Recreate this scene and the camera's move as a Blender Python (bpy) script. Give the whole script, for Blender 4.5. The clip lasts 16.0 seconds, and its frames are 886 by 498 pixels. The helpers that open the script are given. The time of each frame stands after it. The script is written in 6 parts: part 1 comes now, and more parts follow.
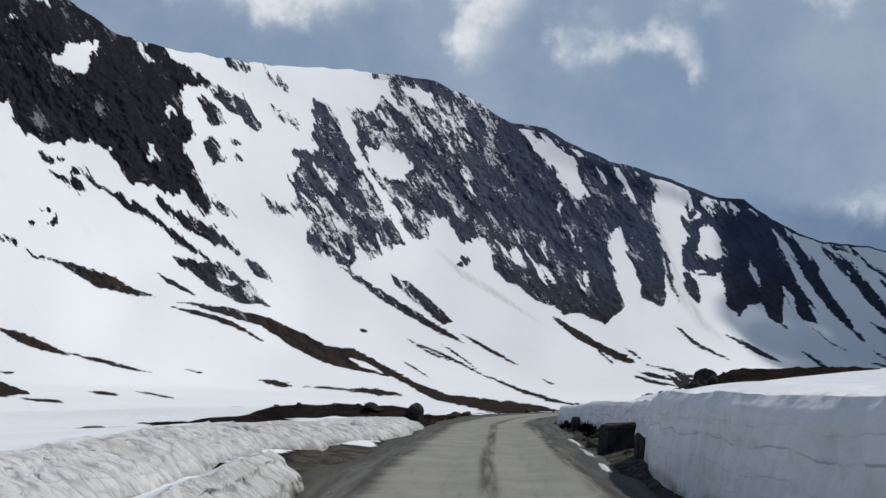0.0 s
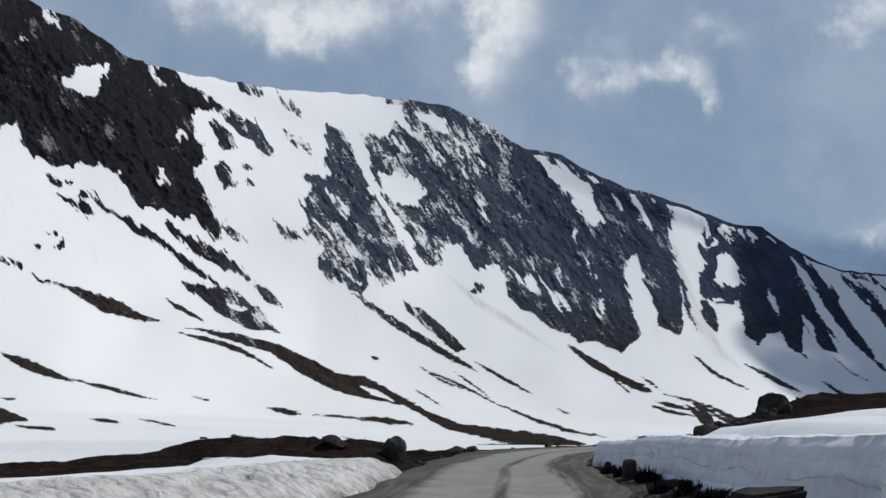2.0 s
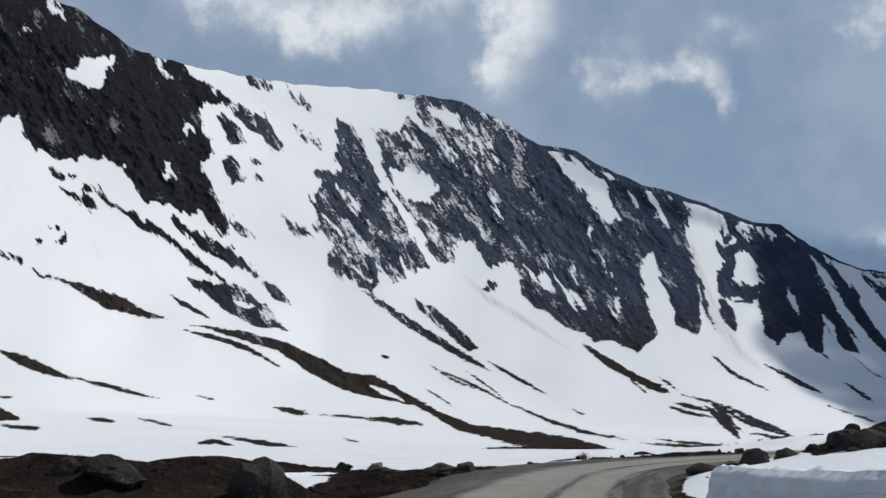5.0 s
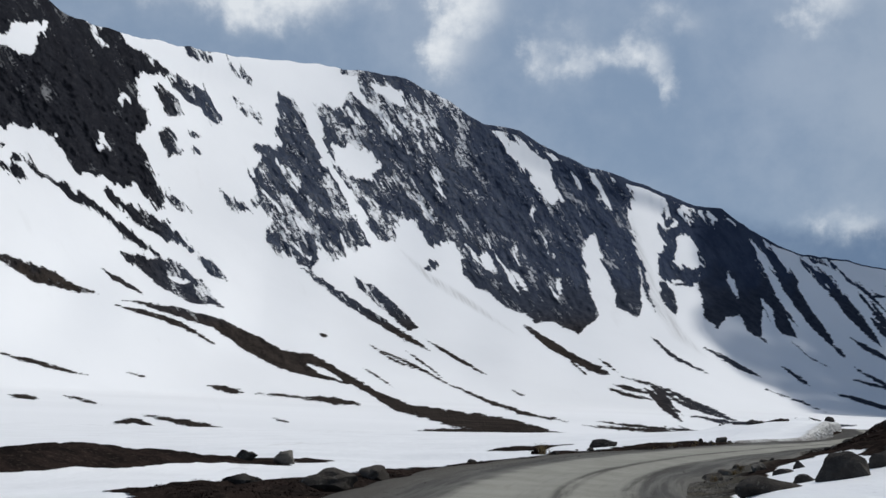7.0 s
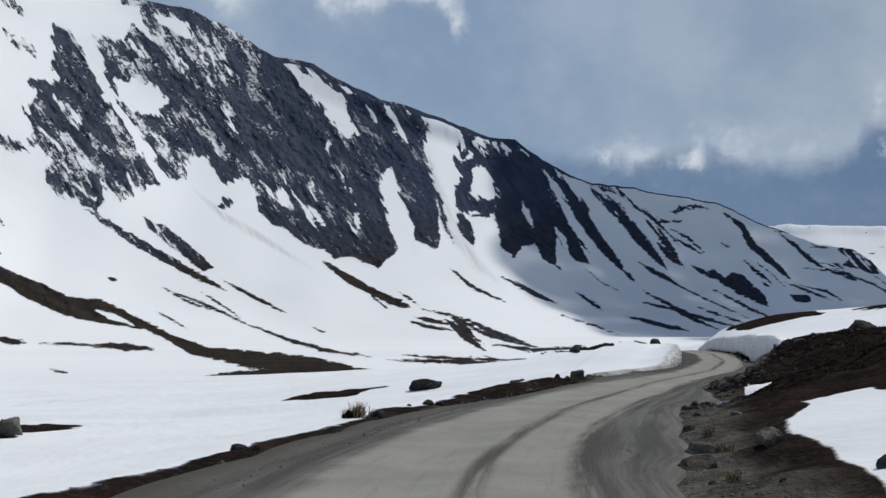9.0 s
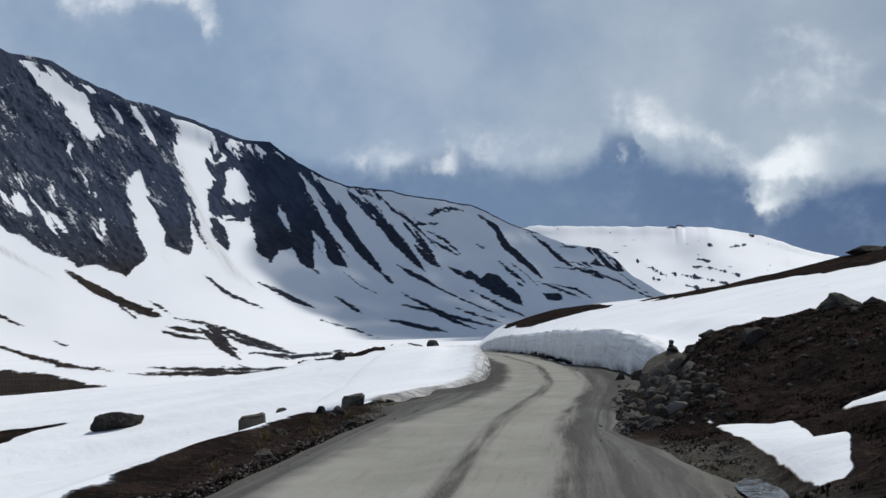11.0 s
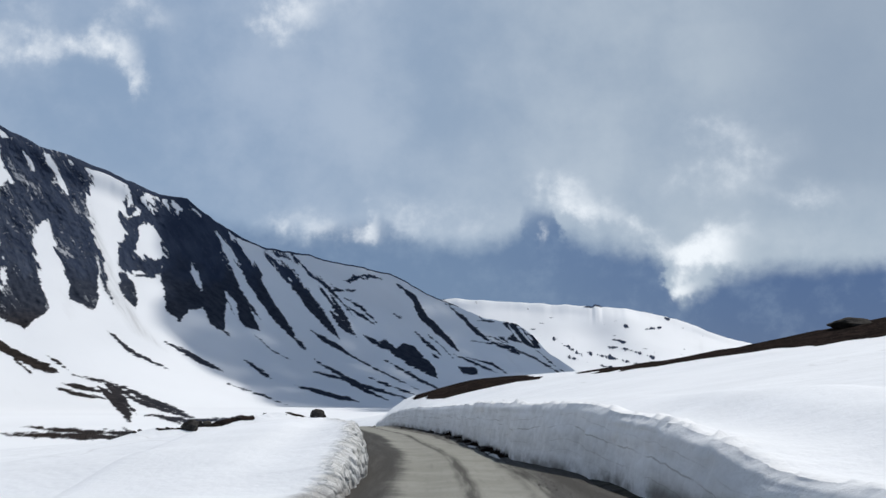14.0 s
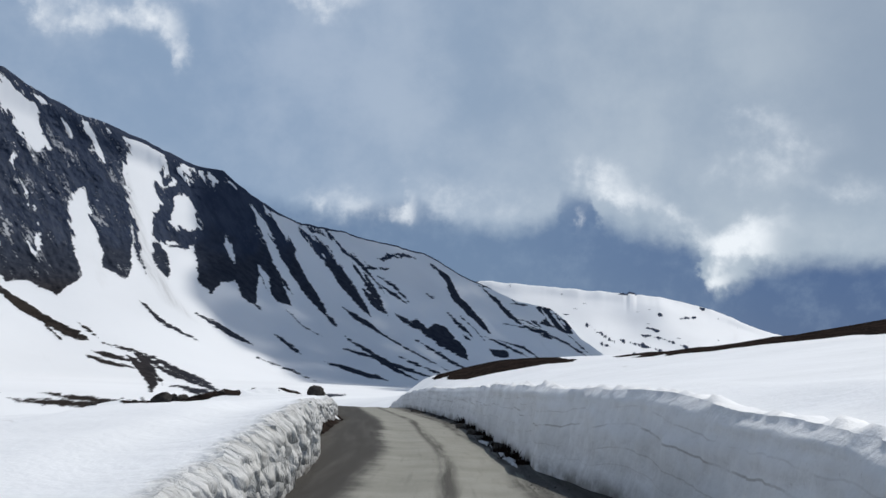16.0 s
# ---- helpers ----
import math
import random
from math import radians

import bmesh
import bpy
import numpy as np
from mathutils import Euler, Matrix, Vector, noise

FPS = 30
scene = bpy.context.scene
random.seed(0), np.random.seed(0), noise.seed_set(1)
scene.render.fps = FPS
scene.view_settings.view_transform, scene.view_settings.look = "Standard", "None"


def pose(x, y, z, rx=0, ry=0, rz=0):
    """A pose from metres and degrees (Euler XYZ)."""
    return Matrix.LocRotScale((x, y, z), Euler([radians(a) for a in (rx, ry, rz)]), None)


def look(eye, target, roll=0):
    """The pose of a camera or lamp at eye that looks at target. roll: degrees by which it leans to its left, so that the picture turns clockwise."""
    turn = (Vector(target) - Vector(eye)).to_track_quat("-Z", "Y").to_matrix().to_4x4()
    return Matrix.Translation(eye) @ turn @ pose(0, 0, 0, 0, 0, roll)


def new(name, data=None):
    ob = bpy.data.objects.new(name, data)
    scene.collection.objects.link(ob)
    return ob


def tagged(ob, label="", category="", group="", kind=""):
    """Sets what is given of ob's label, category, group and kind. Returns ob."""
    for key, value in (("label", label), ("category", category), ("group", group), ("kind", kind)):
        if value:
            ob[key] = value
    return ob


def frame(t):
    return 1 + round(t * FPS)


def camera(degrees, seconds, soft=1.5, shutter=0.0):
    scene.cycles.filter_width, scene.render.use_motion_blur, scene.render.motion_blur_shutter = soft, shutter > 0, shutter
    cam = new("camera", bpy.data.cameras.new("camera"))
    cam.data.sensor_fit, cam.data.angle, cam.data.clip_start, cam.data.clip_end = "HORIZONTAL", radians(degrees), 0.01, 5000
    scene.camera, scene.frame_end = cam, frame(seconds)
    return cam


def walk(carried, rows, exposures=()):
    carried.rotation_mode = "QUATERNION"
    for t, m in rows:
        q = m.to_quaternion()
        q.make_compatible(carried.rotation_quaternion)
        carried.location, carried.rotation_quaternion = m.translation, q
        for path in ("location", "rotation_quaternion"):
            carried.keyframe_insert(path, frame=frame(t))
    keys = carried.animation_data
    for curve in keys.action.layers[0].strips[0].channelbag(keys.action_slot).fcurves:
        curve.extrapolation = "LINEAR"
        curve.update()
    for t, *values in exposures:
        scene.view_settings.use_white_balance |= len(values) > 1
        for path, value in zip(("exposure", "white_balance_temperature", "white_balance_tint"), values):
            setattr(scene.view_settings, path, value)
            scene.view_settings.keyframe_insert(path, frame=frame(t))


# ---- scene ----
cam = camera(41.86, 16.0)
PATH = [
    (0.0, pose(0.000, 0.000, 1.701, 96.982, -0.824, -0.000)),
    (0.5, pose(0.192, 4.179, 1.706, 96.711, -0.846, 0.184)),
    (1.0, pose(0.405, 8.386, 1.707, 96.689, -0.907, 0.380)),
    (1.5, pose(0.612, 12.631, 1.708, 97.626, -1.027, 0.550)),
    (2.0, pose(0.816, 16.908, 1.685, 98.385, -1.111, 0.672)),
    (2.5, pose(0.989, 21.396, 1.688, 98.443, -1.248, 0.798)),
    (3.0, pose(1.224, 25.677, 1.699, 98.304, -0.908, 1.106)),
    (3.5, pose(1.415, 29.725, 1.716, 98.099, -0.483, 1.456)),
    (6.0, pose(2.016, 47.697, 1.693, 98.562, -2.155, 0.794)),
    (6.5, pose(2.191, 51.248, 1.719, 98.532, -2.157, -0.039)),
    (7.0, pose(2.395, 54.793, 1.738, 97.516, -1.823, -1.643)),
    (7.5, pose(2.553, 58.160, 1.764, 95.969, -1.270, -3.978)),
    (8.0, pose(2.751, 61.441, 1.797, 94.670, -0.682, -6.557)),
    (8.2, pose(2.806, 62.942, 1.801, 94.393, -0.267, -7.550)),
    (10.3, pose(7.405, 83.157, 1.614, 94.969, 2.278, -18.560)),
    (10.5, pose(8.037, 85.039, 1.648, 94.860, 2.568, -19.901)),
    (11.0, pose(9.701, 89.505, 1.696, 94.325, 2.875, -23.226)),
    (11.5, pose(11.286, 93.399, 1.694, 93.184, 3.144, -26.501)),
    (12.0, pose(12.776, 96.271, 1.636, 93.478, 3.314, -28.517)),
    (12.5, pose(14.698, 99.905, 1.650, 94.333, 3.093, -29.141)),
    (13.0, pose(16.370, 103.013, 1.640, 95.349, 2.184, -28.375)),
    (13.5, pose(18.108, 106.189, 1.618, 97.238, 1.271, -27.653)),
    (14.0, pose(19.790, 108.845, 1.627, 97.711, 0.431, -27.500)),
    (14.5, pose(21.410, 111.359, 1.617, 97.333, -0.424, -27.295)),
    (15.0, pose(22.928, 113.868, 1.626, 97.064, -1.067, -26.950)),
    (15.5, pose(24.355, 116.233, 1.637, 96.981, -1.560, -26.518)),
    (16.0, pose(25.649, 118.475, 1.612, 96.795, -1.742, -26.012)),
]
walk(cam, PATH, [(0.0, -0.06), (8.2, -0.02), (10.4, 0.09), (12.0, 0.19), (13.5, 0.22), (16.0, 0.17)])

# ---- world, sun ----
SUN_BEARING, SUN_HEIGHT = 62.0, 50.0


def bearing(az, el=0.0):
    """Unit vector towards a bearing (degrees clockwise from +y) and height."""
    a, e = radians(az), radians(el)
    return Vector((math.sin(a) * math.cos(e), math.cos(a) * math.cos(e), math.sin(e)))


class Nodes:
    """Short-hand for a node tree."""

    def __init__(self, tree):
        self.tree, self.nodes, self.links = tree, tree.nodes, tree.links
        self.nodes.clear()

    def add(self, kind, ins=(), **props):
        n = self.nodes.new(kind)
        if "operation" in props:
            n.operation = props["operation"]
        if "use_clamp" in props:
            n.use_clamp = props["use_clamp"]
        if "data_type" in props:
            n.data_type = props["data_type"]
        if "interpolation_type" in props:
            n.interpolation_type = props["interpolation_type"]
        if "rotation_type" in props:
            n.rotation_type = props["rotation_type"]
        if "attribute_name" in props:
            n.attribute_name = props["attribute_name"]
        for k, v in (ins.items() if isinstance(ins, dict) else enumerate(ins)):
            if v is None:
                continue
            if isinstance(v, bpy.types.NodeSocket):
                self.links.new(v, n.inputs[k])
            else:
                n.inputs[k].default_value = v
        return n

    def math(self, op, a, b=None, c=None, clamp=False):
        return self.add("ShaderNodeMath", [a, b, c], operation=op, use_clamp=clamp).outputs[0]

    def vec(self, op, a, b=None):
        n = self.add("ShaderNodeVectorMath", [a, b], operation=op)
        return n.outputs["Value"] if op in ("LENGTH", "DOT_PRODUCT", "DISTANCE") else n.outputs[0]

    def scale(self, v, k):
        return self.add("ShaderNodeVectorMath", {0: v, "Scale": k}, operation="SCALE").outputs[0]

    def noise(self, v, scale, detail=4.0, rough=0.55, distort=0.0):
        return self.add("ShaderNodeTexNoise", {"Vector": v, "Scale": scale, "Detail": detail, "Roughness": rough, "Distortion": distort})

    def range(self, v, a, b, c=0.0, d=1.0, smooth=True):
        return self.add("ShaderNodeMapRange", {0: v, 1: a, 2: b, 3: c, 4: d}, interpolation_type="SMOOTHSTEP" if smooth else "LINEAR").outputs[0]

    def mix(self, k, a, b):
        n = self.add("ShaderNodeMix", {0: k}, data_type="RGBA")
        for i, v in ((6, a), (7, b)):
            if isinstance(v, bpy.types.NodeSocket):
                self.links.new(v, n.inputs[i])
            else:
                n.inputs[i].default_value = (*v, 1.0)
        return n.outputs[2]

    def xyz(self, x, y, z):
        return self.add("ShaderNodeCombineXYZ", [x, y, z]).outputs[0]


world = bpy.data.worlds.new("sky")
scene.world = world
world.use_nodes = True
W = Nodes(world.node_tree)
direction = W.add("ShaderNodeTexCoord").outputs["Generated"]
part_of = W.add("ShaderNodeSeparateXYZ", [direction]).outputs
az_node = W.math("MULTIPLY", W.math("ARCTAN2", part_of[0], part_of[1]), 57.29578)
el_node = W.math("MULTIPLY", W.math("ARCSINE", part_of[2]), 57.29578)
sky_uv = W.xyz(az_node, el_node, 0.0)
billow = W.noise(W.scale(sky_uv, 0.10), 1.0, 6.0, 0.6)
billow_fine = W.noise(W.scale(sky_uv, 0.45), 1.0, 6.0, 0.62)
drift = W.vec("SUBTRACT", billow.outputs["Color"], (0.5, 0.5, 0.5))
drift_fine = W.vec("SUBTRACT", billow_fine.outputs["Color"], (0.5, 0.5, 0.5))
warped = W.vec("ADD", W.vec("ADD", sky_uv, W.scale(drift, 2.2)), W.scale(drift_fine, 2.8))


def puff(az, el, wide, high, strength, tilt=0.0):
    """A soft cloud lump at a bearing and height, in degrees."""
    p = W.vec("SUBTRACT", warped, (az, el, 0.0))
    if tilt:
        p = W.add("ShaderNodeVectorRotate", {"Vector": p, "Angle": radians(tilt)}, rotation_type="Z_AXIS").outputs[0]
    r = W.vec("LENGTH", W.vec("MULTIPLY", p, (0.68 / wide, 0.68 / high, 0.0)))
    return W.range(r, 0.0, 1.0, strength * 0.8, 0.0)


def pile(lumps):
    total = 0.0
    for lump in lumps:
        total = W.math("ADD", total, lump)
    return total


bright = pile([
    puff(-10.7, 19.6, 4.5, 2.0, 0.75), puff(-7.0, 19.0, 3.5, 1.5, 0.7), puff(-5.0, 20.6, 4.0, 2.0, 0.7), puff(-13.5, 21.5, 4.5, 2.6, 0.6), puff(1.6, 18.6, 2.0, 2.8, 0.85), puff(2.4, 20.6, 2.6, 2.2, 0.8), puff(1.2, 16.6, 1.2, 1.3, 0.5),
    puff(-1.8, 20.4, 2.0, 1.6, 0.4), puff(5.7, 17.2, 1.0, 0.9, 0.5), puff(7.2, 16.6, 1.8, 0.9, 0.36), puff(9.0, 17.0, 2.2, 1.0, 0.46), puff(10.6, 17.2, 1.3, 1.2, 0.55), puff(11.7, 16.6, 0.9, 1.0, 0.65), puff(12.4, 15.4, 0.6, 0.9, 0.6),
    puff(12.6, 18.8, 2.4, 1.2, 0.5), puff(7.0, 18.6, 3.0, 1.4, 0.42), puff(19.6, 19.2, 2.0, 1.2, 0.75), puff(22.5, 20.6, 3.0, 1.6, 0.5), puff(20.7, 8.9, 2.4, 1.0, 0.6), puff(23.5, 8.4, 1.1, 0.7, 0.6), puff(24.0, 9.1, 0.5, 0.8, 0.5),
    puff(28.0, 9.0, 5.0, 1.2, 0.42), puff(32.6, 8.1, 0.3, 0.8, 0.7), puff(34.3, 10.0, 1.4, 1.0, 0.52), puff(33.5, 10.9, 1.4, 1.0, 0.3), puff(35.6, 9.0, 1.4, 0.8, 0.6), puff(37.8, 7.9, 1.8, 0.7, 0.75, 15), puff(40.0, 7.0, 1.7, 1.0, 0.8),
    puff(39.4, 5.6, 0.9, 0.6, 0.9), puff(41.3, 6.7, 1.6, 0.8, 0.75), puff(41.4, 8.0, 2.0, 1.0, 0.7), puff(41.6, 10.8, 2.6, 1.6, 0.34), puff(43.4, 12.2, 2.4, 1.4, 0.32), puff(45.0, 9.4, 2.4, 0.8, 0.24), puff(46.6, 9.6, 1.8, 0.8, 0.25), puff(41.0, 13.1, 1.6, 0.8, 0.4),
    puff(45.2, 7.4, 2.6, 0.8, 0.3), puff(49.5, 6.9, 2.2, 0.6, 0.35), puff(38, 11.5, 9, 2.8, 0.2), puff(24, 11, 8, 2.4, 0.15), puff(-9, 27, 11, 4, 0.6), puff(30, 30, 15, 6, 0.5)])
# lower rim of the cloud deck: bearing and height angle
DECK_EDGE = ((15, 9.6), (19, 8.7), (20.7, 8.5), (22.4, 9.1), (24.4, 9.3), (27.4, 8.2), (29.4, 8.0), (31.1, 8.5), (32.4, 9.8), (33.0, 9.6), (33.9, 8.3), (35.5, 7.9), (37.2, 7.6), (38.2, 7.1), (38.8, 5.6), (39.3, 5.2), (40.0, 5.6), (41.2, 6.2), (43.7, 6.6), (48, 6.7), (55, 5.8))
rim = W.nodes.new("ShaderNodeValToRGB")
rim.color_ramp.interpolation = "EASE"
while len(rim.color_ramp.elements) < len(DECK_EDGE):
    rim.color_ramp.elements.new(0.5)
for stop, (edge_az, edge_el) in zip(rim.color_ramp.elements, DECK_EDGE):
    stop.position = (edge_az - 15) / 40
    stop.color = (edge_el / 12, edge_el / 12, edge_el / 12, 1)
warped_at = W.add("ShaderNodeSeparateXYZ", [warped]).outputs
W.links.new(W.range(warped_at[0], 15.0, 55.0, smooth=False), rim.inputs[0])
below = W.math("SUBTRACT", W.math("MULTIPLY", rim.outputs[0], 12.0), W.math("ADD", el_node, W.math("MULTIPLY", W.math("SUBTRACT", warped_at[1], el_node), 0.5)))
murk = W.math("MULTIPLY", W.range(below, -0.35, 0.9), W.range(az_node, 12.0, 20.0))
sky = W.add("ShaderNodeTexSky")
sky.sky_type, sky.sun_disc, sky.altitude = "NISHITA", False, 1000.0
sky.sun_elevation, sky.sun_rotation = radians(SUN_HEIGHT), radians(SUN_BEARING)
clear = W.add("ShaderNodeBackground", {"Color": sky.outputs[0], "Strength": 0.07})
haze = W.mix(W.range(billow.outputs["Fac"], 0.35, 0.68), (0.225, 0.312, 0.445), (0.335, 0.415, 0.535))
haze = W.mix(W.range(az_node, 14.0, 42.0), haze, W.mix(W.range(billow.outputs["Fac"], 0.3, 0.7), (0.275, 0.345, 0.435), (0.39, 0.455, 0.525)))
gloom = W.mix(W.range(W.math("ADD", az_node, W.math("MULTIPLY", W.math("SUBTRACT", billow.outputs["Fac"], 0.5), 14.0)), 26.0, 46.0), (0.122, 0.190, 0.312), (0.042, 0.088, 0.212))
gloom = W.mix(W.range(billow_fine.outputs["Fac"], 0.45, 0.75, 0.0, 0.35), gloom, (0.22, 0.30, 0.42))
haze = W.mix(W.math("MULTIPLY", W.range(az_node, 39.0, 47.0, 0.0, 0.6), W.range(el_node, 8.0, 11.5)), haze, (0.235, 0.295, 0.38))
haze = W.mix(murk, haze, gloom)
lumpy = W.math("MULTIPLY", W.math("SUBTRACT", billow_fine.outputs["Fac"], 0.5), W.range(bright, 0.05, 0.5, 0.3, 2.0))
heap = W.math("ADD", W.range(W.math("ADD", bright, lumpy), 0.10, 1.35), W.math("MULTIPLY", W.math("MINIMUM", bright, 0.6), 0.2), clamp=True)
haze = W.mix(W.range(el_node, 24.0, 34.0), haze, (0.19, 0.27, 0.42))
overcast = W.add("ShaderNodeBackground", {"Color": W.mix(heap, haze, (0.80, 0.84, 0.88)), "Strength": W.range(el_node, 22.0, 45.0, 1.0, 0.54)})
cover = W.add("ShaderNodeMixShader", {0: 0.9, 1: clear.outputs[0], 2: overcast.outputs[0]})
W.add("ShaderNodeOutputWorld", {"Surface": cover.outputs[0]})

sun = new("sun", bpy.data.lights.new("sun", "SUN"))
sun.data.energy, sun.data.angle, sun.data.color = 2.95, radians(0.5), (1.0, 0.97, 0.915)
sun.matrix_world = look(bearing(SUN_BEARING, SUN_HEIGHT) * 200, (0, 0, 0))

# ---- materials ----


def material(name):
    m = bpy.data.materials.new(name)
    m.use_nodes = True
    n = Nodes(m.node_tree)
    n.place = n.add("ShaderNodeTexCoord").outputs["Object"]
    return m, n


def finish(n, colour, rough=0.8, height=None, depth=0.1, spec=0.3, sub=0.0):
    b = n.add("ShaderNodeBsdfPrincipled", {"Base Color": colour if isinstance(colour, bpy.types.NodeSocket) else (*colour, 1), "Roughness": rough, "Specular IOR Level": spec})
    if height is not None:
        n.links.new(n.add("ShaderNodeBump", {"Height": height, "Distance": depth, "Strength": 1.0}).outputs[0], b.inputs["Normal"])
    n.add("ShaderNodeOutputMaterial", [b.outputs[0]])


def rock_colour(n, v, scale, dark, light, warm):
    big = n.noise(v, scale, 6, 0.62)
    fine = n.noise(v, scale * 7, 5, 0.6)
    c = n.mix(n.range(big.outputs["Fac"], 0.35, 0.66), dark, light)
    c = n.mix(n.range(fine.outputs["Fac"], 0.52, 0.72, 0, 0.6), c, warm)
    return c, n.math("ADD", n.math("MULTIPLY", big.outputs["Fac"], 0.7), n.math("MULTIPLY", fine.outputs["Fac"], 0.3))


def snow_colour(n, v, scale):
    big = n.noise(v, scale * 0.12, 4, 0.5)
    c = n.mix(n.range(big.outputs["Fac"], 0.3, 0.75), (0.86, 0.875, 0.895), (0.80, 0.815, 0.835))
    fine = n.noise(v, scale * 2.0, 5, 0.6)
    return c, fine.outputs["Fac"]


def slope_material():
    """Snow with bare rock where the slope sheds it; the attribute says how far inside bare ground a place lies."""
    m, n = material("snowy_mountainside")
    inside = n.add("ShaderNodeAttribute", attribute_name="bare").outputs["Fac"]
    flecked = n.add("ShaderNodeAttribute", attribute_name="flecks").outputs["Fac"]
    soil = n.add("ShaderNodeAttribute", attribute_name="soil").outputs["Fac"]
    strike = n.add("ShaderNodeAttribute", attribute_name="strike").outputs["Fac"]
    rise = n.add("ShaderNodeAttribute", attribute_name="rise").outputs["Fac"]
    lie = n.xyz(strike, n.math("MULTIPLY", rise, 0.32), 0.0)
    flat = n.xyz(strike, rise, 5.0)
    edge = n.noise(lie, 0.16, 6, 0.62, 0.7)
    break_up = n.noise(flat, 0.045, 3, 0.5)
    fleck = n.noise(flat, 0.36, 6, 0.66, 0.9)
    fleck_long = n.noise(n.xyz(strike, n.math("MULTIPLY", rise, 0.22), 3.0), 0.34, 5, 0.62, 0.3)
    cluster = n.noise(n.xyz(strike, n.math("MULTIPLY", rise, 0.5), 5.0), 0.075, 3, 0.5)
    bite = n.math("MULTIPLY", n.range(break_up.outputs["Fac"], 0.3, 0.7, 0.45, 1.25), n.math("SUBTRACT", 1.0, n.math("MULTIPLY", soil, 0.68)))
    level_edge = n.noise(n.xyz(n.math("MULTIPLY", n.math("SUBTRACT", strike, n.math("MULTIPLY", rise, 0.62)), 0.28), n.math("MULTIPLY", rise, 1.3), 0.0), 0.3, 5, 0.6)
    shore = n.math("ADD", n.math("MULTIPLY", edge.outputs["Fac"], n.math("SUBTRACT", 1.0, soil)), n.math("MULTIPLY", level_edge.outputs["Fac"], soil))
    ragged = n.math("ADD", inside, n.math("MULTIPLY", n.math("SUBTRACT", shore, 0.5), bite))
    grain = n.noise(flat, 0.55, 4, 0.6, 0.4)
    ragged = n.math("ADD", ragged, n.math("MULTIPLY", n.math("SUBTRACT", grain.outputs["Fac"], 0.5), n.range(soil, 0.0, 1.0, 0.14, 0.07)))
    fleck_sum = n.math("ADD", n.math("MULTIPLY", fleck.outputs["Fac"], 0.55), n.math("ADD", n.math("MULTIPLY", fleck_long.outputs["Fac"], 0.45), n.math("MULTIPLY", n.math("SUBTRACT", cluster.outputs["Fac"], 0.5), 0.75)))
    snow_in = n.math("MULTIPLY", n.range(n.math("ADD", fleck_sum, n.math("MULTIPLY", flecked, 0.10)), 0.635, 0.69), n.math("MULTIPLY", flecked, 0.9))
    rocky = n.math("MULTIPLY", n.range(ragged, -0.025, 0.03), n.math("SUBTRACT", 1.0, snow_in))
    # Rock base lifted and blued: distance haze put into the colour.
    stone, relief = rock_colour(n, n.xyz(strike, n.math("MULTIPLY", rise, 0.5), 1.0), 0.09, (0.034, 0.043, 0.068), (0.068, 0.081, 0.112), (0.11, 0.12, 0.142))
    darkened = n.add("ShaderNodeAttribute", attribute_name="darkened").outputs["Fac"]
    # Shadowed sides of the ribs, painted as dark bands down the slope.
    rib_shade = n.noise(n.xyz(strike, n.math("MULTIPLY", rise, 0.18), 9.0), 0.13, 4, 0.6)
    stone = n.mix(n.range(rib_shade.outputs["Fac"], 0.52, 0.66, 0.0, 0.7), stone, (0.026, 0.034, 0.055))
    # Rock turns near-black on the left crag, from bearing -10.5 to -13.
    stone = n.mix(n.math("MULTIPLY", darkened, 0.86), stone, (0.0145, 0.0140, 0.0155))
    # Bluer towards the right: sky-lit cloud shade painted into the rock.
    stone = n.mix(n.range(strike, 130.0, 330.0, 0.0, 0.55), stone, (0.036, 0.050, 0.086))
    pale = n.noise(flat, 0.22, 6, 0.65, 0.6)
    stone = n.mix(n.math("MULTIPLY", n.range(pale.outputs["Fac"], 0.50, 0.66), n.math("MULTIPLY", flecked, 0.55)), stone, (0.11, 0.112, 0.115))
    shaded_turf, _ = rock_colour(n, n.place, 0.12, (0.027, 0.033, 0.048), (0.045, 0.052, 0.070), (0.062, 0.066, 0.077))
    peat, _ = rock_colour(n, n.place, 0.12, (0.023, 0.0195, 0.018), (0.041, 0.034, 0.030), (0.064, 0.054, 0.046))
    # Right-hand and upper strips take the blue-grey: shade and haze painted into bare ground.
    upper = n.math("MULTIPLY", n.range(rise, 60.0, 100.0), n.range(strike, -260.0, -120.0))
    shaded_turf = n.mix(n.math("MAXIMUM", n.range(strike, 180.0, 380.0), upper), peat, shaded_turf)
    snow, crust = snow_colour(n, n.place, 0.05)
    grime = n.noise(lie, 0.05, 4, 0.6)
    snow = n.mix(n.range(grime.outputs["Fac"], 0.62, 0.75, 0.0, 0.12), snow, (0.55, 0.54, 0.53))
    dust_shade = n.add("ShaderNodeAttribute", attribute_name="dust_shade").outputs["Fac"]
    grey_streak = n.noise(n.xyz(strike, n.math("MULTIPLY", rise, 0.12), 8.0), 0.35, 4, 0.6)
    # Greys the snow for slid grit and for the gully's painted half shade.
    snow = n.mix(n.math("MULTIPLY", dust_shade, n.range(grey_streak.outputs["Fac"], 0.35, 0.65, 0.15, 0.55)), snow, (0.40, 0.40, 0.40))
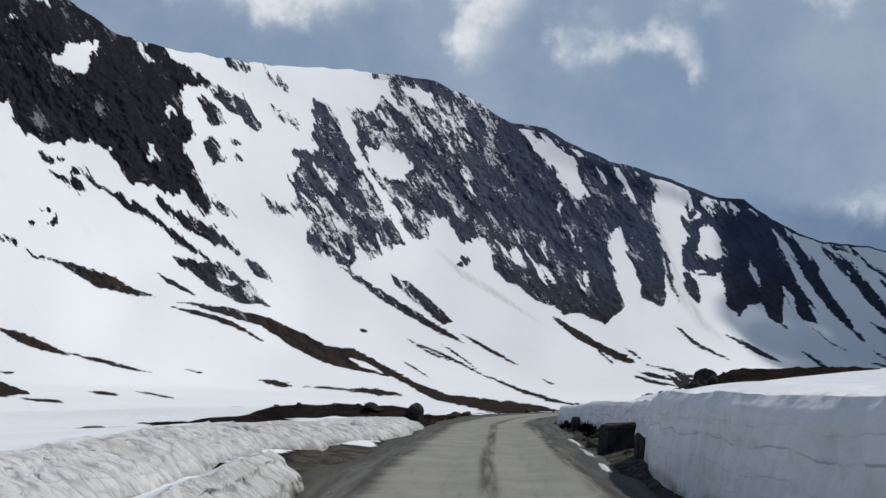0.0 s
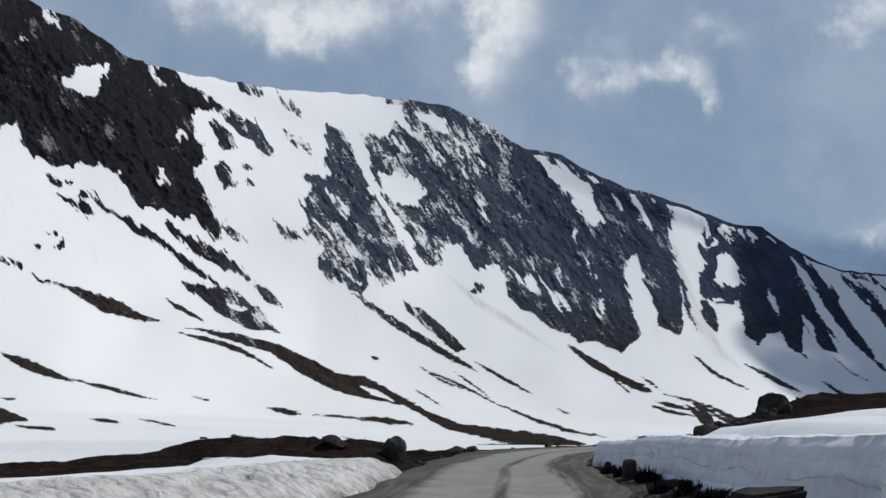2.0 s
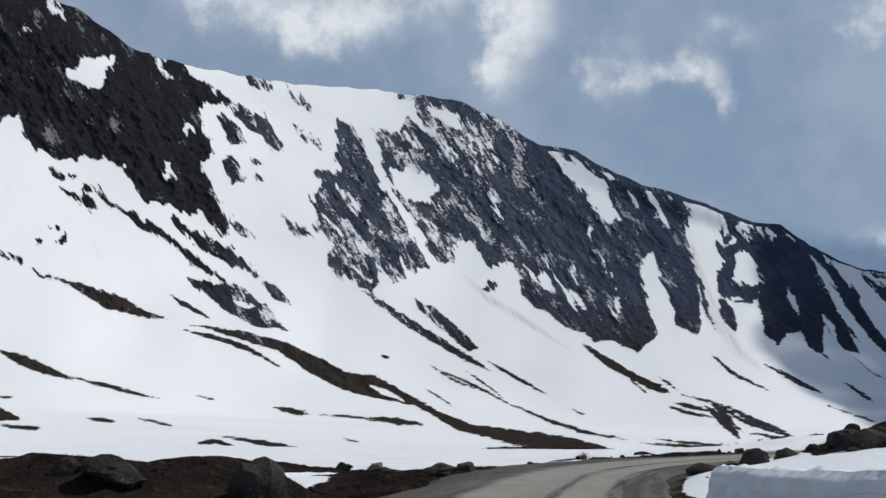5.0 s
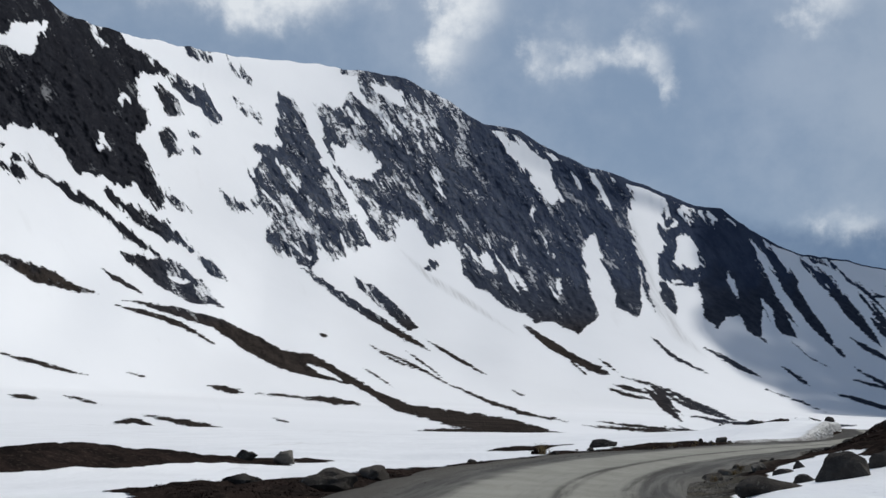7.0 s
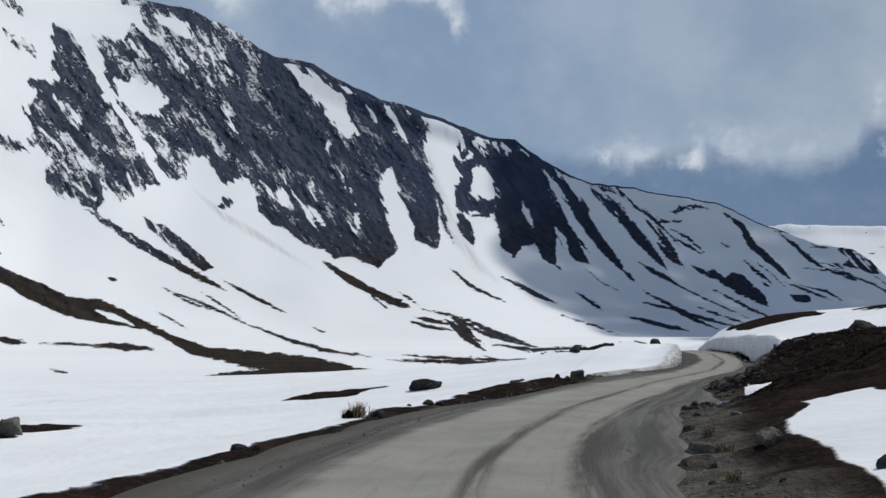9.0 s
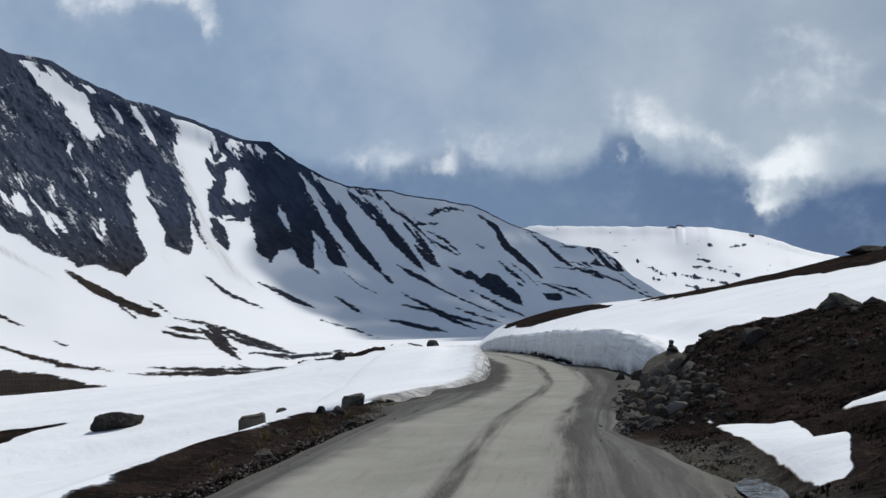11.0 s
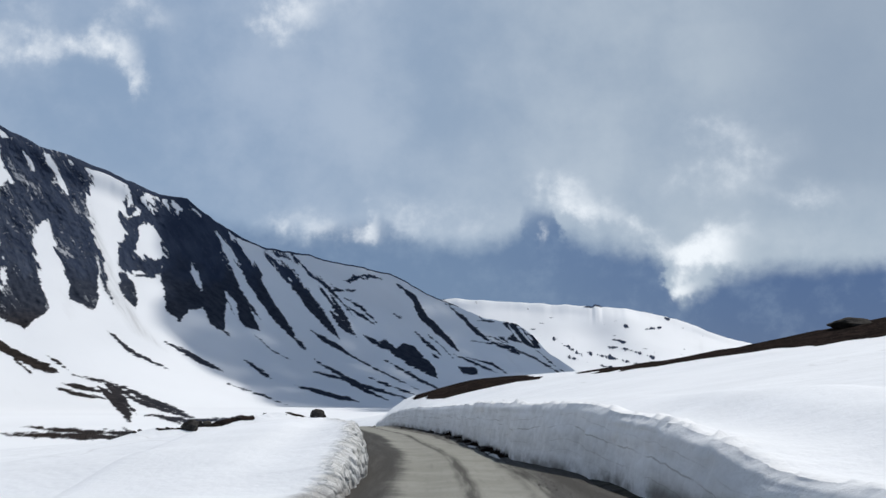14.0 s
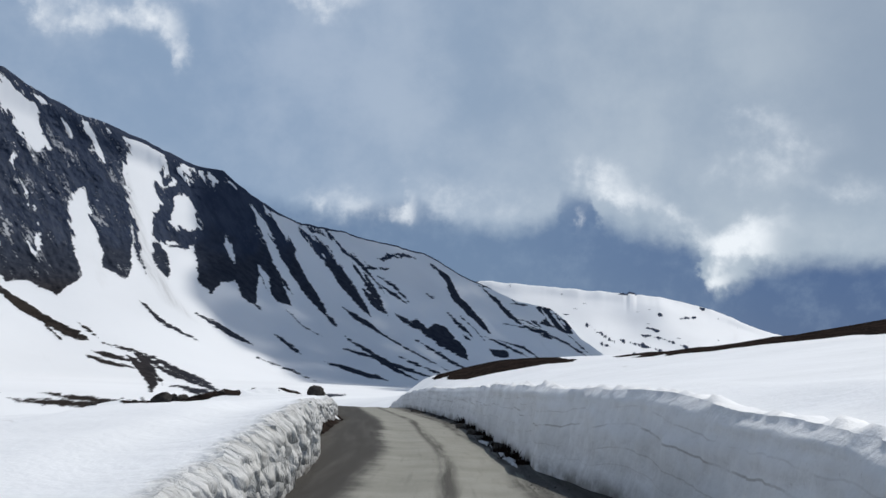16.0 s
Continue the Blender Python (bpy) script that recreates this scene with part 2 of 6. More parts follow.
    finish(n, n.mix(rocky, snow, n.mix(soil, stone, shaded_turf)), n.mix(rocky, (0.6, 0.6, 0.6), (0.95, 0.95, 0.95)),
           n.math("ADD", n.math("MULTIPLY", n.math("MULTIPLY", relief, rocky), n.math("SUBTRACT", 1.0, n.math("MULTIPLY", soil, 0.7))), n.math("MULTIPLY", crust, 0.03)), 3.5, n.math("MULTIPLY", n.math("SUBTRACT", 1.0, rocky), 0.06))
    return m


def ground_material():
    m, n = material("snow_and_heath")
    inside = n.add("ShaderNodeAttribute", attribute_name="bare").outputs["Fac"]
    verge = n.add("ShaderNodeAttribute", attribute_name="verge").outputs["Fac"]
    edge = n.noise(n.place, 0.55, 7, 0.65)
    rocky = n.range(n.math("ADD", inside, n.math("MULTIPLY", n.math("SUBTRACT", edge.outputs["Fac"], 0.5), 1.0)), -0.05, 0.07)
    heath, relief = rock_colour(n, n.place, 0.7, (0.0125, 0.0105, 0.0098), (0.029, 0.0212, 0.0185), (0.060, 0.048, 0.040))
    dirt, relief_dirt = rock_colour(n, n.place, 1.3, (0.050, 0.047, 0.042), (0.115, 0.109, 0.098), (0.165, 0.16, 0.145))
    peat = n.noise(n.place, 0.9, 4, 0.6)
    dirt = n.mix(n.range(peat.outputs["Fac"], 0.45, 0.62, 0.0, 0.55), dirt, (0.056, 0.048, 0.033))
    snow, crust = snow_colour(n, n.place, 1.6)
    sag = n.noise(n.vec("MULTIPLY", n.place, (1.0, 0.35, 1.0)), 0.9, 3, 0.5)
    speck = n.noise(n.place, 9.0, 2, 0.5)
    snow = n.mix(n.range(speck.outputs["Fac"], 0.70, 0.78, 0, 0.35), snow, (0.33, 0.31, 0.29))
    drift = n.noise(n.vec("MULTIPLY", n.place, (0.10, 0.035, 0.9)), 1.0, 2, 0.5)
    crease = n.noise(n.vec("MULTIPLY", n.place, (0.03, 0.03, 0.0)), 1.0, 2, 0.5)
    thread = n.range(n.math("ABSOLUTE", n.math("SUBTRACT", drift.outputs["Fac"], 0.5)), 0.0, 0.006, 1.0, 0.0)
    snow = n.mix(n.math("MULTIPLY", thread, n.range(crease.outputs["Fac"], 0.52, 0.60, 0.0, 0.30)), snow, (0.45, 0.44, 0.43))
    finish(n, n.mix(rocky, snow, n.mix(verge, heath, dirt)), n.mix(rocky, (0.5, 0.5, 0.5), (0.92, 0.92, 0.92)),
           n.math("ADD", n.math("MULTIPLY", n.math("ADD", relief, n.math("MULTIPLY", relief_dirt, 0.3)), n.math("MULTIPLY", rocky, 2.0)),
                  n.math("ADD", n.math("MULTIPLY", crust, 0.15), n.math("MULTIPLY", sag.outputs["Fac"], 0.5))), 0.16, n.math("MULTIPLY", n.math("SUBTRACT", 1.0, rocky), 0.06))
    return m


def bank_material(name, fluted):
    """Old cut snow: grey-white with thin wavy dirt layers on the wall and a paler crumbled lip."""
    m, n = material(name)
    wall = n.add("ShaderNodeAttribute", attribute_name="wall").outputs["Fac"]
    up = n.add("ShaderNodeAttribute", attribute_name="height").outputs["Fac"]
    drop = n.add("ShaderNodeAttribute", attribute_name="drop").outputs["Fac"]
    wob = n.noise(n.vec("MULTIPLY", n.place, (0.22, 0.22, 0.0)), 1.0, 3, 0.5)
    ripple = n.noise(n.vec("MULTIPLY", n.place, (1.6, 1.6, 0.0)), 1.0, 3, 0.5)
    level = n.math("ADD", drop, n.math("ADD", n.math("MULTIPLY", n.math("SUBTRACT", wob.outputs["Fac"], 0.5), 0.7), n.math("MULTIPLY", n.math("SUBTRACT", ripple.outputs["Fac"], 0.5), 0.07)))
    patchy = n.noise(n.vec("MULTIPLY", n.place, (0.7, 0.7, 1.2)), 1.0, 4, 0.6)
    grit = n.noise(n.place, 16.0, 3, 0.6)
    snow, crust = snow_colour(n, n.place, 2.0)
    smear = n.noise(n.vec("MULTIPLY", n.place, (0.5, 0.5, 1.1)), 0.9, 5, 0.62)
    dirty = n.mix(n.range(smear.outputs["Fac"], 0.34, 0.70, 0.1 + fluted, 0.5 + fluted), snow, (0.56, 0.57, 0.575) if fluted < 0.2 else (0.47, 0.465, 0.445))
    lines = None
    for depth, wide, much in ((0.34, 0.009, 0.32), (0.60, 0.012, 0.65), (0.95, 0.009, 0.35), (1.2, 0.008, 0.22)):
        r = n.range(n.math("ABSOLUTE", n.math("SUBTRACT", level, depth)), wide * 0.4, wide * 1.8, much, 0.0)
        lines = r if lines is None else n.math("MAXIMUM", lines, r)
    lines = n.math("MULTIPLY", lines, n.range(patchy.outputs["Fac"], 0.36, 0.60, 0.0, 1.0))
    dirty = n.mix(lines, dirty, (0.30, 0.285, 0.275))
    dirty = n.mix(n.range(grit.outputs["Fac"], 0.64, 0.74, 0, 0.3), dirty, (0.34, 0.325, 0.30))
    foot = n.math("MULTIPLY", n.range(n.math("SUBTRACT", up, n.math("MULTIPLY", patchy.outputs["Fac"], 0.35)), -0.15, 0.22, 0.85, 0.0), n.range(patchy.outputs["Fac"], 0.32, 0.6))
    dirty = n.mix(foot, dirty, (0.12, 0.108, 0.095))
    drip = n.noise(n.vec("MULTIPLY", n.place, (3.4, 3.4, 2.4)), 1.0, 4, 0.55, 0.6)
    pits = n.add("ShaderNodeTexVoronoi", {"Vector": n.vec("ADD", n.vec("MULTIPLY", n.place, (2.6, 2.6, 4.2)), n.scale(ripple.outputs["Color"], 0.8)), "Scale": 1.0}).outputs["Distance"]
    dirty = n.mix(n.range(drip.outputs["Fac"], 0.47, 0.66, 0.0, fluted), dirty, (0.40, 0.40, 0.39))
    # Darker at the pits' cell edges, where the relief sinks; stronger on fluted walls.
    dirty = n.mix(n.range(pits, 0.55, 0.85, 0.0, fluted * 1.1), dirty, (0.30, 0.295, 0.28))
    relief = n.math("ADD", n.math("MULTIPLY", smear.outputs["Fac"], 0.5), n.math("MULTIPLY", n.math("SUBTRACT", drip.outputs["Fac"], n.math("MULTIPLY", pits, 0.9)), fluted * 3.2))
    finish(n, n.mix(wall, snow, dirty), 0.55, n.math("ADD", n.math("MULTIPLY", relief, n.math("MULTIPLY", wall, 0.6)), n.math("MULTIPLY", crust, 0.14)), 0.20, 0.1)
    return m


def road_material():
    """Beaten pale gravel between dark wet ruts and a loose, muddy shoulder."""
    m, n = material("packed_gravel")
    across = n.add("ShaderNodeAttribute", attribute_name="across").outputs["Fac"]
    along = n.add("ShaderNodeAttribute", attribute_name="along").outputs["Fac"]
    sway = n.noise(n.xyz(n.math("MULTIPLY", along, 0.05), 0.0, 0.0), 1.0, 3, 0.6)
    d = n.math("ADD", across, n.math("MULTIPLY", n.math("SUBTRACT", sway.outputs["Fac"], 0.5), 0.45))
    streak = n.noise(n.xyz(n.math("MULTIPLY", along, 0.13), n.math("MULTIPLY", d, 3.0), 0.0), 1.0, 5, 0.65)
    thread = n.noise(n.xyz(n.math("MULTIPLY", along, 0.35), n.math("MULTIPLY", d, 7.0), 4.0), 1.0, 4, 0.6)
    blotch = n.noise(n.place, 0.55, 5, 0.6)
    grit = n.noise(n.place, 17.0, 4, 0.65)
    stones = n.add("ShaderNodeTexVoronoi", {"Vector": n.place, "Scale": 26.0}).outputs["Distance"]
    frayed = n.math("ADD", d, n.math("MULTIPLY", n.math("SUBTRACT", blotch.outputs["Fac"], 0.5), 0.7))
    brink = n.range(along, 40.0, 75.0, 1.95, 1.30)
    past = n.math("SUBTRACT", frayed, brink)
    right = n.range(past, -0.05, 0.30)
    left = n.range(n.math("SUBTRACT", frayed, n.range(along, 112.0, 126.0, 0.0, 0.62)), -1.75, -2.25)
    packed = n.mix(n.range(blotch.outputs["Fac"], 0.3, 0.7), (0.232, 0.230, 0.202), (0.292, 0.288, 0.256))
    packed = n.mix(n.range(thread.outputs["Fac"], 0.52, 0.72, 0.0, 0.28), packed, (0.14, 0.136, 0.122))
    # Damp gravel of the shoulders, with dark wet streaks.
    darkened = n.mix(n.range(streak.outputs["Fac"], 0.36, 0.62), (0.118, 0.115, 0.104), (0.046, 0.043, 0.040))
    darkened = n.mix(n.range(thread.outputs["Fac"], 0.55, 0.68, 0.0, 0.5), darkened, (0.032, 0.030, 0.028))
    c = n.mix(n.math("MULTIPLY", n.math("MAXIMUM", right, left), 0.92), packed, darkened)
    rut = n.range(n.math("ABSOLUTE", n.math("SUBTRACT", d, 0.02)), 0.05, 0.26, 0.9, 0.0)
    rut = n.math("MAXIMUM", rut, n.range(n.math("ABSOLUTE", n.math("SUBTRACT", past, 0.12)), 0.08, 0.42, 1.0, 0.0))
    loose = n.math("MULTIPLY", rut, n.range(streak.outputs["Fac"], 0.34, 0.60, 0.10, 1.0))
    c = n.mix(loose, c, (0.072, 0.069, 0.063))
    mud = n.range(n.math("ADD", n.math("ABSOLUTE", d), n.math("MULTIPLY", n.math("SUBTRACT", blotch.outputs["Fac"], 0.5), 1.2)), 2.6, 3.3)
    mire = n.range(n.math("SUBTRACT", past, n.range(along, 108.0, 116.0, 3.0, 0.25)), 0.0, 0.45)
    sump = n.range(n.math("ADD", frayed, n.range(along, 121.0, 128.0, 3.2, 1.30)), 0.0, -0.45)
    mire = n.math("MAXIMUM", mire, sump)
    c = n.mix(n.math("MULTIPLY", mire, n.range(streak.outputs["Fac"], 0.3, 0.6, 0.7, 0.97)), c, (0.042, 0.038, 0.033))
    c = n.mix(n.math("MULTIPLY", mud, 0.8), c, (0.074, 0.067, 0.057))
    c = n.mix(n.range(grit.outputs["Fac"], 0.55, 0.75, 0, 0.30), c, (0.28, 0.275, 0.25))
    c = n.mix(n.range(grit.outputs["Fac"], 0.30, 0.42, 0.35, 0.0), c, (0.06, 0.056, 0.05))
    finish(n, c, n.math("SUBTRACT", 0.92, n.math("MULTIPLY", n.math("MAXIMUM", right, left), 0.22)), n.math("ADD", n.math("MULTIPLY", grit.outputs["Fac"], 0.6), n.math("MULTIPLY", stones, n.math("ADD", 0.15, loose))), 0.02, 0.06)
    return m


def stone_material(name, dark, light, warm, scale=2.2):
    m, n = material(name)
    tone = n.add("ShaderNodeObjectInfo").outputs["Random"]
    v = n.vec("ADD", n.place, n.xyz(n.math("MULTIPLY", tone, 40.0), n.math("MULTIPLY", tone, 17.0), 0.0))
    c, relief = rock_colour(n, v, scale, dark, light, warm)
    lichen = n.noise(v, scale * 2.6, 4, 0.7)
    c = n.mix(n.range(lichen.outputs["Fac"], 0.60, 0.70, 0, 0.55), c, (0.20, 0.20, 0.18))
    c = n.mix(n.math("MULTIPLY", tone, 0.4), c, warm)
    finish(n, c, 0.9, relief, 0.10, 0.03)
    return m


def plain_rough(name, a, b, scale, rough=0.85):
    m, n = material(name)
    big = n.noise(n.place, scale, 5, 0.6)
    isle = n.add("ShaderNodeNewGeometry").outputs["Random Per Island"]
    c = n.mix(n.range(n.math("ADD", n.math("MULTIPLY", big.outputs["Fac"], 0.6), n.math("MULTIPLY", isle, 0.4)), 0.25, 0.75), a, b)
    finish(n, c, rough, big.outputs["Fac"], 0.02, 0.0)
    return m


def water_material():
    m, n = material("meltwater")
    ripple = n.noise(n.place, 6.0, 3, 0.5)
    finish(n, (0.035, 0.034, 0.03), 0.06, ripple.outputs["Fac"], 0.01, 0.5)
    return m


def vapour_material():
    """Cloud: part of the light goes straight through each layer."""
    m, n = material("cloud_vapour")
    body = n.add("ShaderNodeBsdfDiffuse", {"Color": (0.85, 0.85, 0.85, 1)})
    thin = n.add("ShaderNodeBsdfTransparent", {"Color": (1, 1, 1, 1)})
    n.add("ShaderNodeOutputMaterial", [n.add("ShaderNodeMixShader", {0: 0.58, 1: thin.outputs[0], 2: body.outputs[0]}).outputs[0]])
    return m


SLOPE, GROUND, ROAD = slope_material(), ground_material(), road_material()
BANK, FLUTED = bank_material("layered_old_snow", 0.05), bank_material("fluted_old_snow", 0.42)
STONE = stone_material("grey_gneiss", (0.032, 0.029, 0.025), (0.095, 0.086, 0.075), (0.135, 0.119, 0.10))
PALE = stone_material("pale_gneiss", (0.07, 0.066, 0.059), (0.165, 0.155, 0.14), (0.22, 0.20, 0.175))
DARK = stone_material("dark_lichen_rock", (0.019, 0.0178, 0.0172), (0.054, 0.050, 0.047), (0.086, 0.076, 0.066))
HEATH = plain_rough("dead_heather", (0.011, 0.0078, 0.0068), (0.036, 0.023, 0.0185), 3.0)
STRAW = plain_rough("dry_grass", (0.10, 0.072, 0.035), (0.24, 0.18, 0.095), 3.0)
OLD_SNOW = plain_rough("old_snow", (0.50, 0.50, 0.49), (0.82, 0.83, 0.84), 2.0, 0.6)
CHIPS = plain_rough("gravel_chips", (0.05, 0.048, 0.044), (0.17, 0.163, 0.148), 5.0)
WATER = water_material()
VAPOUR = vapour_material()

# ---- lie of the land ----


def lattice(ix, iy, seed):
    h = (ix.astype(np.int64) * 374761393 + iy.astype(np.int64) * 668265263 + seed * 974634777) & 0x7FFFFFFF
    h = ((h ^ (h >> 13)) * 1274126177) & 0x7FFFFFFF
    return ((h ^ (h >> 16)) & 0xFFFFFF) / float(0xFFFFFF)


def vnoise(x, y, seed=0):
    """Smooth value noise from 0 to 1 on arrays."""
    x, y = np.asarray(x, float), np.asarray(y, float)
    ix, iy = np.floor(x), np.floor(y)
    fx, fy = x - ix, y - iy
    fx, fy = fx * fx * (3 - 2 * fx), fy * fy * (3 - 2 * fy)
    a, b, c, d = (lattice(ix + i, iy + j, seed) for i, j in ((0, 0), (1, 0), (0, 1), (1, 1)))
    return (a * (1 - fx) + b * fx) * (1 - fy) + (c * (1 - fx) + d * fx) * fy


def fbm(x, y, octaves=4, seed=0, gain=0.5):
    total, amp, norm = 0.0, 1.0, 0.0
    for k in range(octaves):
        total = total + amp * vnoise(np.asarray(x) * 2 ** k + 17.3 * k, np.asarray(y) * 2 ** k - 9.1 * k, seed + k)
        norm, amp = norm + amp, amp * gain
    return total / norm


def step(x, a, b):
    t = np.clip((np.asarray(x, float) - a) / (b - a), 0, 1)
    return t * t * (3 - 2 * t)


ROAD_LINE = [(0.2, -60), (0.3, -20), (0.3, 0), (0.6, 20), (1.3, 36), (2.0, 50), (2.7, 62), (3.7, 71), (5.0, 79), (7.5, 87.3),
             (11.0, 95.2), (15.3, 103.1), (20.1, 111.1), (24.8, 118.6), (29.0, 126.2), (33.1, 134.3), (37.4, 143.4), (41.8, 153.5),
             (47.6, 167), (56, 190), (63.5, 211), (71, 232), (78.5, 255), (87, 285), (96, 320), (106, 370)]


def spline(points, gap=0.25):
    """Catmull-Rom line through points, sampled at even gaps."""
    p = np.array(points, float)
    p = np.vstack([2 * p[0] - p[1], p, 2 * p[-1] - p[-2]])
    out = []
    for i in range(1, len(p) - 2):
        n = max(4, int(np.linalg.norm(p[i + 1] - p[i]) / 0.1))
        t = np.linspace(0, 1, n, endpoint=False)[:, None]
        out.append(0.5 * (2 * p[i] + (p[i + 1] - p[i - 1]) * t + (2 * p[i - 1] - 5 * p[i] + 4 * p[i + 1] - p[i + 2]) * t ** 2
                          + (3 * p[i] - p[i - 1] - 3 * p[i + 1] + p[i + 2]) * t ** 3))
    q = np.vstack(out)
    s = np.concatenate([[0], np.cumsum(np.linalg.norm(np.diff(q, axis=0), axis=1))])
    even = np.arange(0, s[-1], gap)
    return np.stack([np.interp(even, s, q[:, 0]), np.interp(even, s, q[:, 1])], 1)


LINE = spline(ROAD_LINE)
S_AT_ZERO = 0.25 * int(np.argmin(np.hypot(LINE[:, 0] - 0.3, LINE[:, 1])))
LINE_S = 0.25 * np.arange(len(LINE)) - S_AT_ZERO
TANGENT = np.gradient(LINE, axis=0)
TANGENT /= np.linalg.norm(TANGENT, axis=1)[:, None]


def road_xy(s, d):
    """Plan place at s metres along the road and d metres to its right."""
    s, d = np.asarray(s, float), np.asarray(d, float)
    x, y = np.interp(s, LINE_S, LINE[:, 0]), np.interp(s, LINE_S, LINE[:, 1])
    tx, ty = np.interp(s, LINE_S, TANGENT[:, 0]), np.interp(s, LINE_S, TANGENT[:, 1])
    return x + ty * d, y - tx * d


def along_across(x, y):
    """For arrays of plan places, metres along the road and to its right."""
    x, y = np.ravel(x), np.ravel(y)
    coarse = LINE[::4]
    s, d = np.zeros(len(x)), np.zeros(len(x))
    for a in range(0, len(x), 4000):
        px, py = x[a:a + 4000, None], y[a:a + 4000, None]
        k = np.argmin((px - coarse[None, :, 0]) ** 2 + (py - coarse[None, :, 1]) ** 2, 1) * 4
        k = np.minimum(k, len(LINE) - 1)
        dx, dy = x[a:a + 4000] - LINE[k, 0], y[a:a + 4000] - LINE[k, 1]
        s[a:a + 4000] = LINE_S[k] + dx * TANGENT[k, 0] + dy * TANGENT[k, 1]
        d[a:a + 4000] = dx * TANGENT[k, 1] - dy * TANGENT[k, 0]
    return s, d


# cross-sections of the land: height at these distances from the road's middle, right positive
ACROSS = (-300, -120, -60, -30, -14, -7, -4.4, -3.0, 3.0, 4.4, 7, 14, 30, 60, 120, 300)
SECTIONS = {}


def section(s, *heights):
    SECTIONS[s] = heights


section(-60, -6, -4.5, -2.2, -0.6, 0.4, 0.6, 0.05, 0, 0, 0.3, 1.55, 2.3, 3.0, 5, 8, 12)
section(26, -6, -4.5, -2.2, -0.6, 0.5, 0.6, 0.05, 0, 0, 0.3, 1.65, 2.5, 3.4, 5, 8, 12)
section(45, -6, -4.5, -2.0, -0.4, 0.1, 0.38, 0.28, 0, 0, 0.12, 1.75, 2.6, 4.2, 6.2, 9, 12)
section(54, -6, -4.5, -1.8, -0.2, 0.15, 0.32, 0.15, 0, 0, 0.18, 1.62, 2.45, 3.9, 5.8, 9, 12)
section(60, -6, -4.5, -1.6, 0.1, 0.62, 0.9, 0.78, -0.05, 0, 0.2, 1.15, 2.0, 3.1, 5, 8, 12)
section(67, -6, -4.7, -2.5, -1.1, -0.6, -0.35, -0.2, -0.05, 0, 0.2, 0.6, 1.45, 2.9, 5, 8, 12)
section(75, -6, -4.7, -2.9, -1.7, -0.8, 0.0, 0.15, 0, 0, 0.42, 0.85, 2.0, 3.2, 5, 8, 12)
section(79, -6, -4.7, -3.0, -1.9, -1.0, -0.2, 0.1, 0, 0, 0.25, 0.9, 2.5, 3.5, 5, 8, 12)
section(90, -6, -4.8, -3.4, -2.3, -1.4, -0.85, -0.1, 0, 0, 0.1, 0.7, 3.6, 3.8, 5.2, 8, 12)
section(104, -6, -4.8, -3.3, -2.4, -1.6, -0.6, 0.08, 0, 0, 0.15, 1.1, 3.8, 3.8, 5.4, 8.5, 12)
section(109.5, -6, -4.8, -3.3, -2.4, -1.6, -0.6, 0.08, 0, 0.0, 0.18, 1.0, 1.75, 2.5, 5.4, 8.7, 12)
section(113, -6, -4.8, -3.2, -2.4, -1.6, -0.6, 0.08, 0, 0.05, 0.95, 1.7, 2.1, 2.8, 6, 9, 12)
section(117, -6, -4.8, -3.2, -2.35, -1.55, -0.6, 0.08, 0, 0.05, 1.36, 1.9, 2.1, 3.0, 6.3, 9.2, 12)
section(122, -6, -4.8, -3.2, -2.3, -1.5, -0.7, 0.02, 0, 0.05, 0.95, 1.7, 2.0, 3.6, 7, 10, 12)
section(128, -6, -4.8, -3.0, -1.9, -1.0, -0.3, 0.0, 0, 0, 0.12, 1.1, 2.4, 4.6, 8, 10.5, 12)
section(133, -6, -4.6, -2.8, -1.8, -0.6, 0.1, 0.18, 0, 0, 0.10, 1.4, 2.8, 5.2, 9, 11, 12)
section(140, -6, -4.5, -2.7, -1.8, -0.4, 0.6, 0.7, 0, 0, 0.45, 1.75, 2.9, 5.5, 10, 13, 16)
section(150, -6, -4.4, -2.6, -1.6, -0.1, 0.95, 1.12, 0, 0, 1.5, 1.9, 3.0, 5.4, 11, 14, 18)
section(172, -6, -4.2, -2.6, -1.5, -0.1, 0.85, 1.0, 0, 0, 1.45, 1.8, 3.0, 5.6, 11.1, 15.2, 20)
section(205, -6, -4.2, -2.6, -1.6, -0.3, 0.55, 0.75, 0, 0, 1.0, 1.6, 3.2, 6.1, 11.9, 15.6, 18)
section(240, -6, -4.2, -3.0, -2.2, -1.6, -1.2, -1.0, -1.0, -1.0, 0.2, 2.6, 4.6, 5.4, 9.5, 13, 15)
section(290, -8, -7, -6, -6, -5.6, -5.4, -5.2, -5, -5, -4, -2.0, 0, 3.0, 6, 8, 10)
section(420, -9, -9, -9, -9, -9, -9, -9, -9, -9, -8, -6, -3, 0, 2, 4, 4)
SECTION_S = np.array(sorted(SECTIONS))
SECTION_Z = np.array([SECTIONS[k] for k in sorted(SECTIONS)])
ACROSS_FINE = np.concatenate([np.arange(-300, -16, 4.0), np.arange(-16, 16, 0.2), np.arange(16, 300.1, 4.0)])
SECTION_FINE = np.array([np.interp(ACROSS_FINE, ACROSS, z) for z in SECTION_Z])


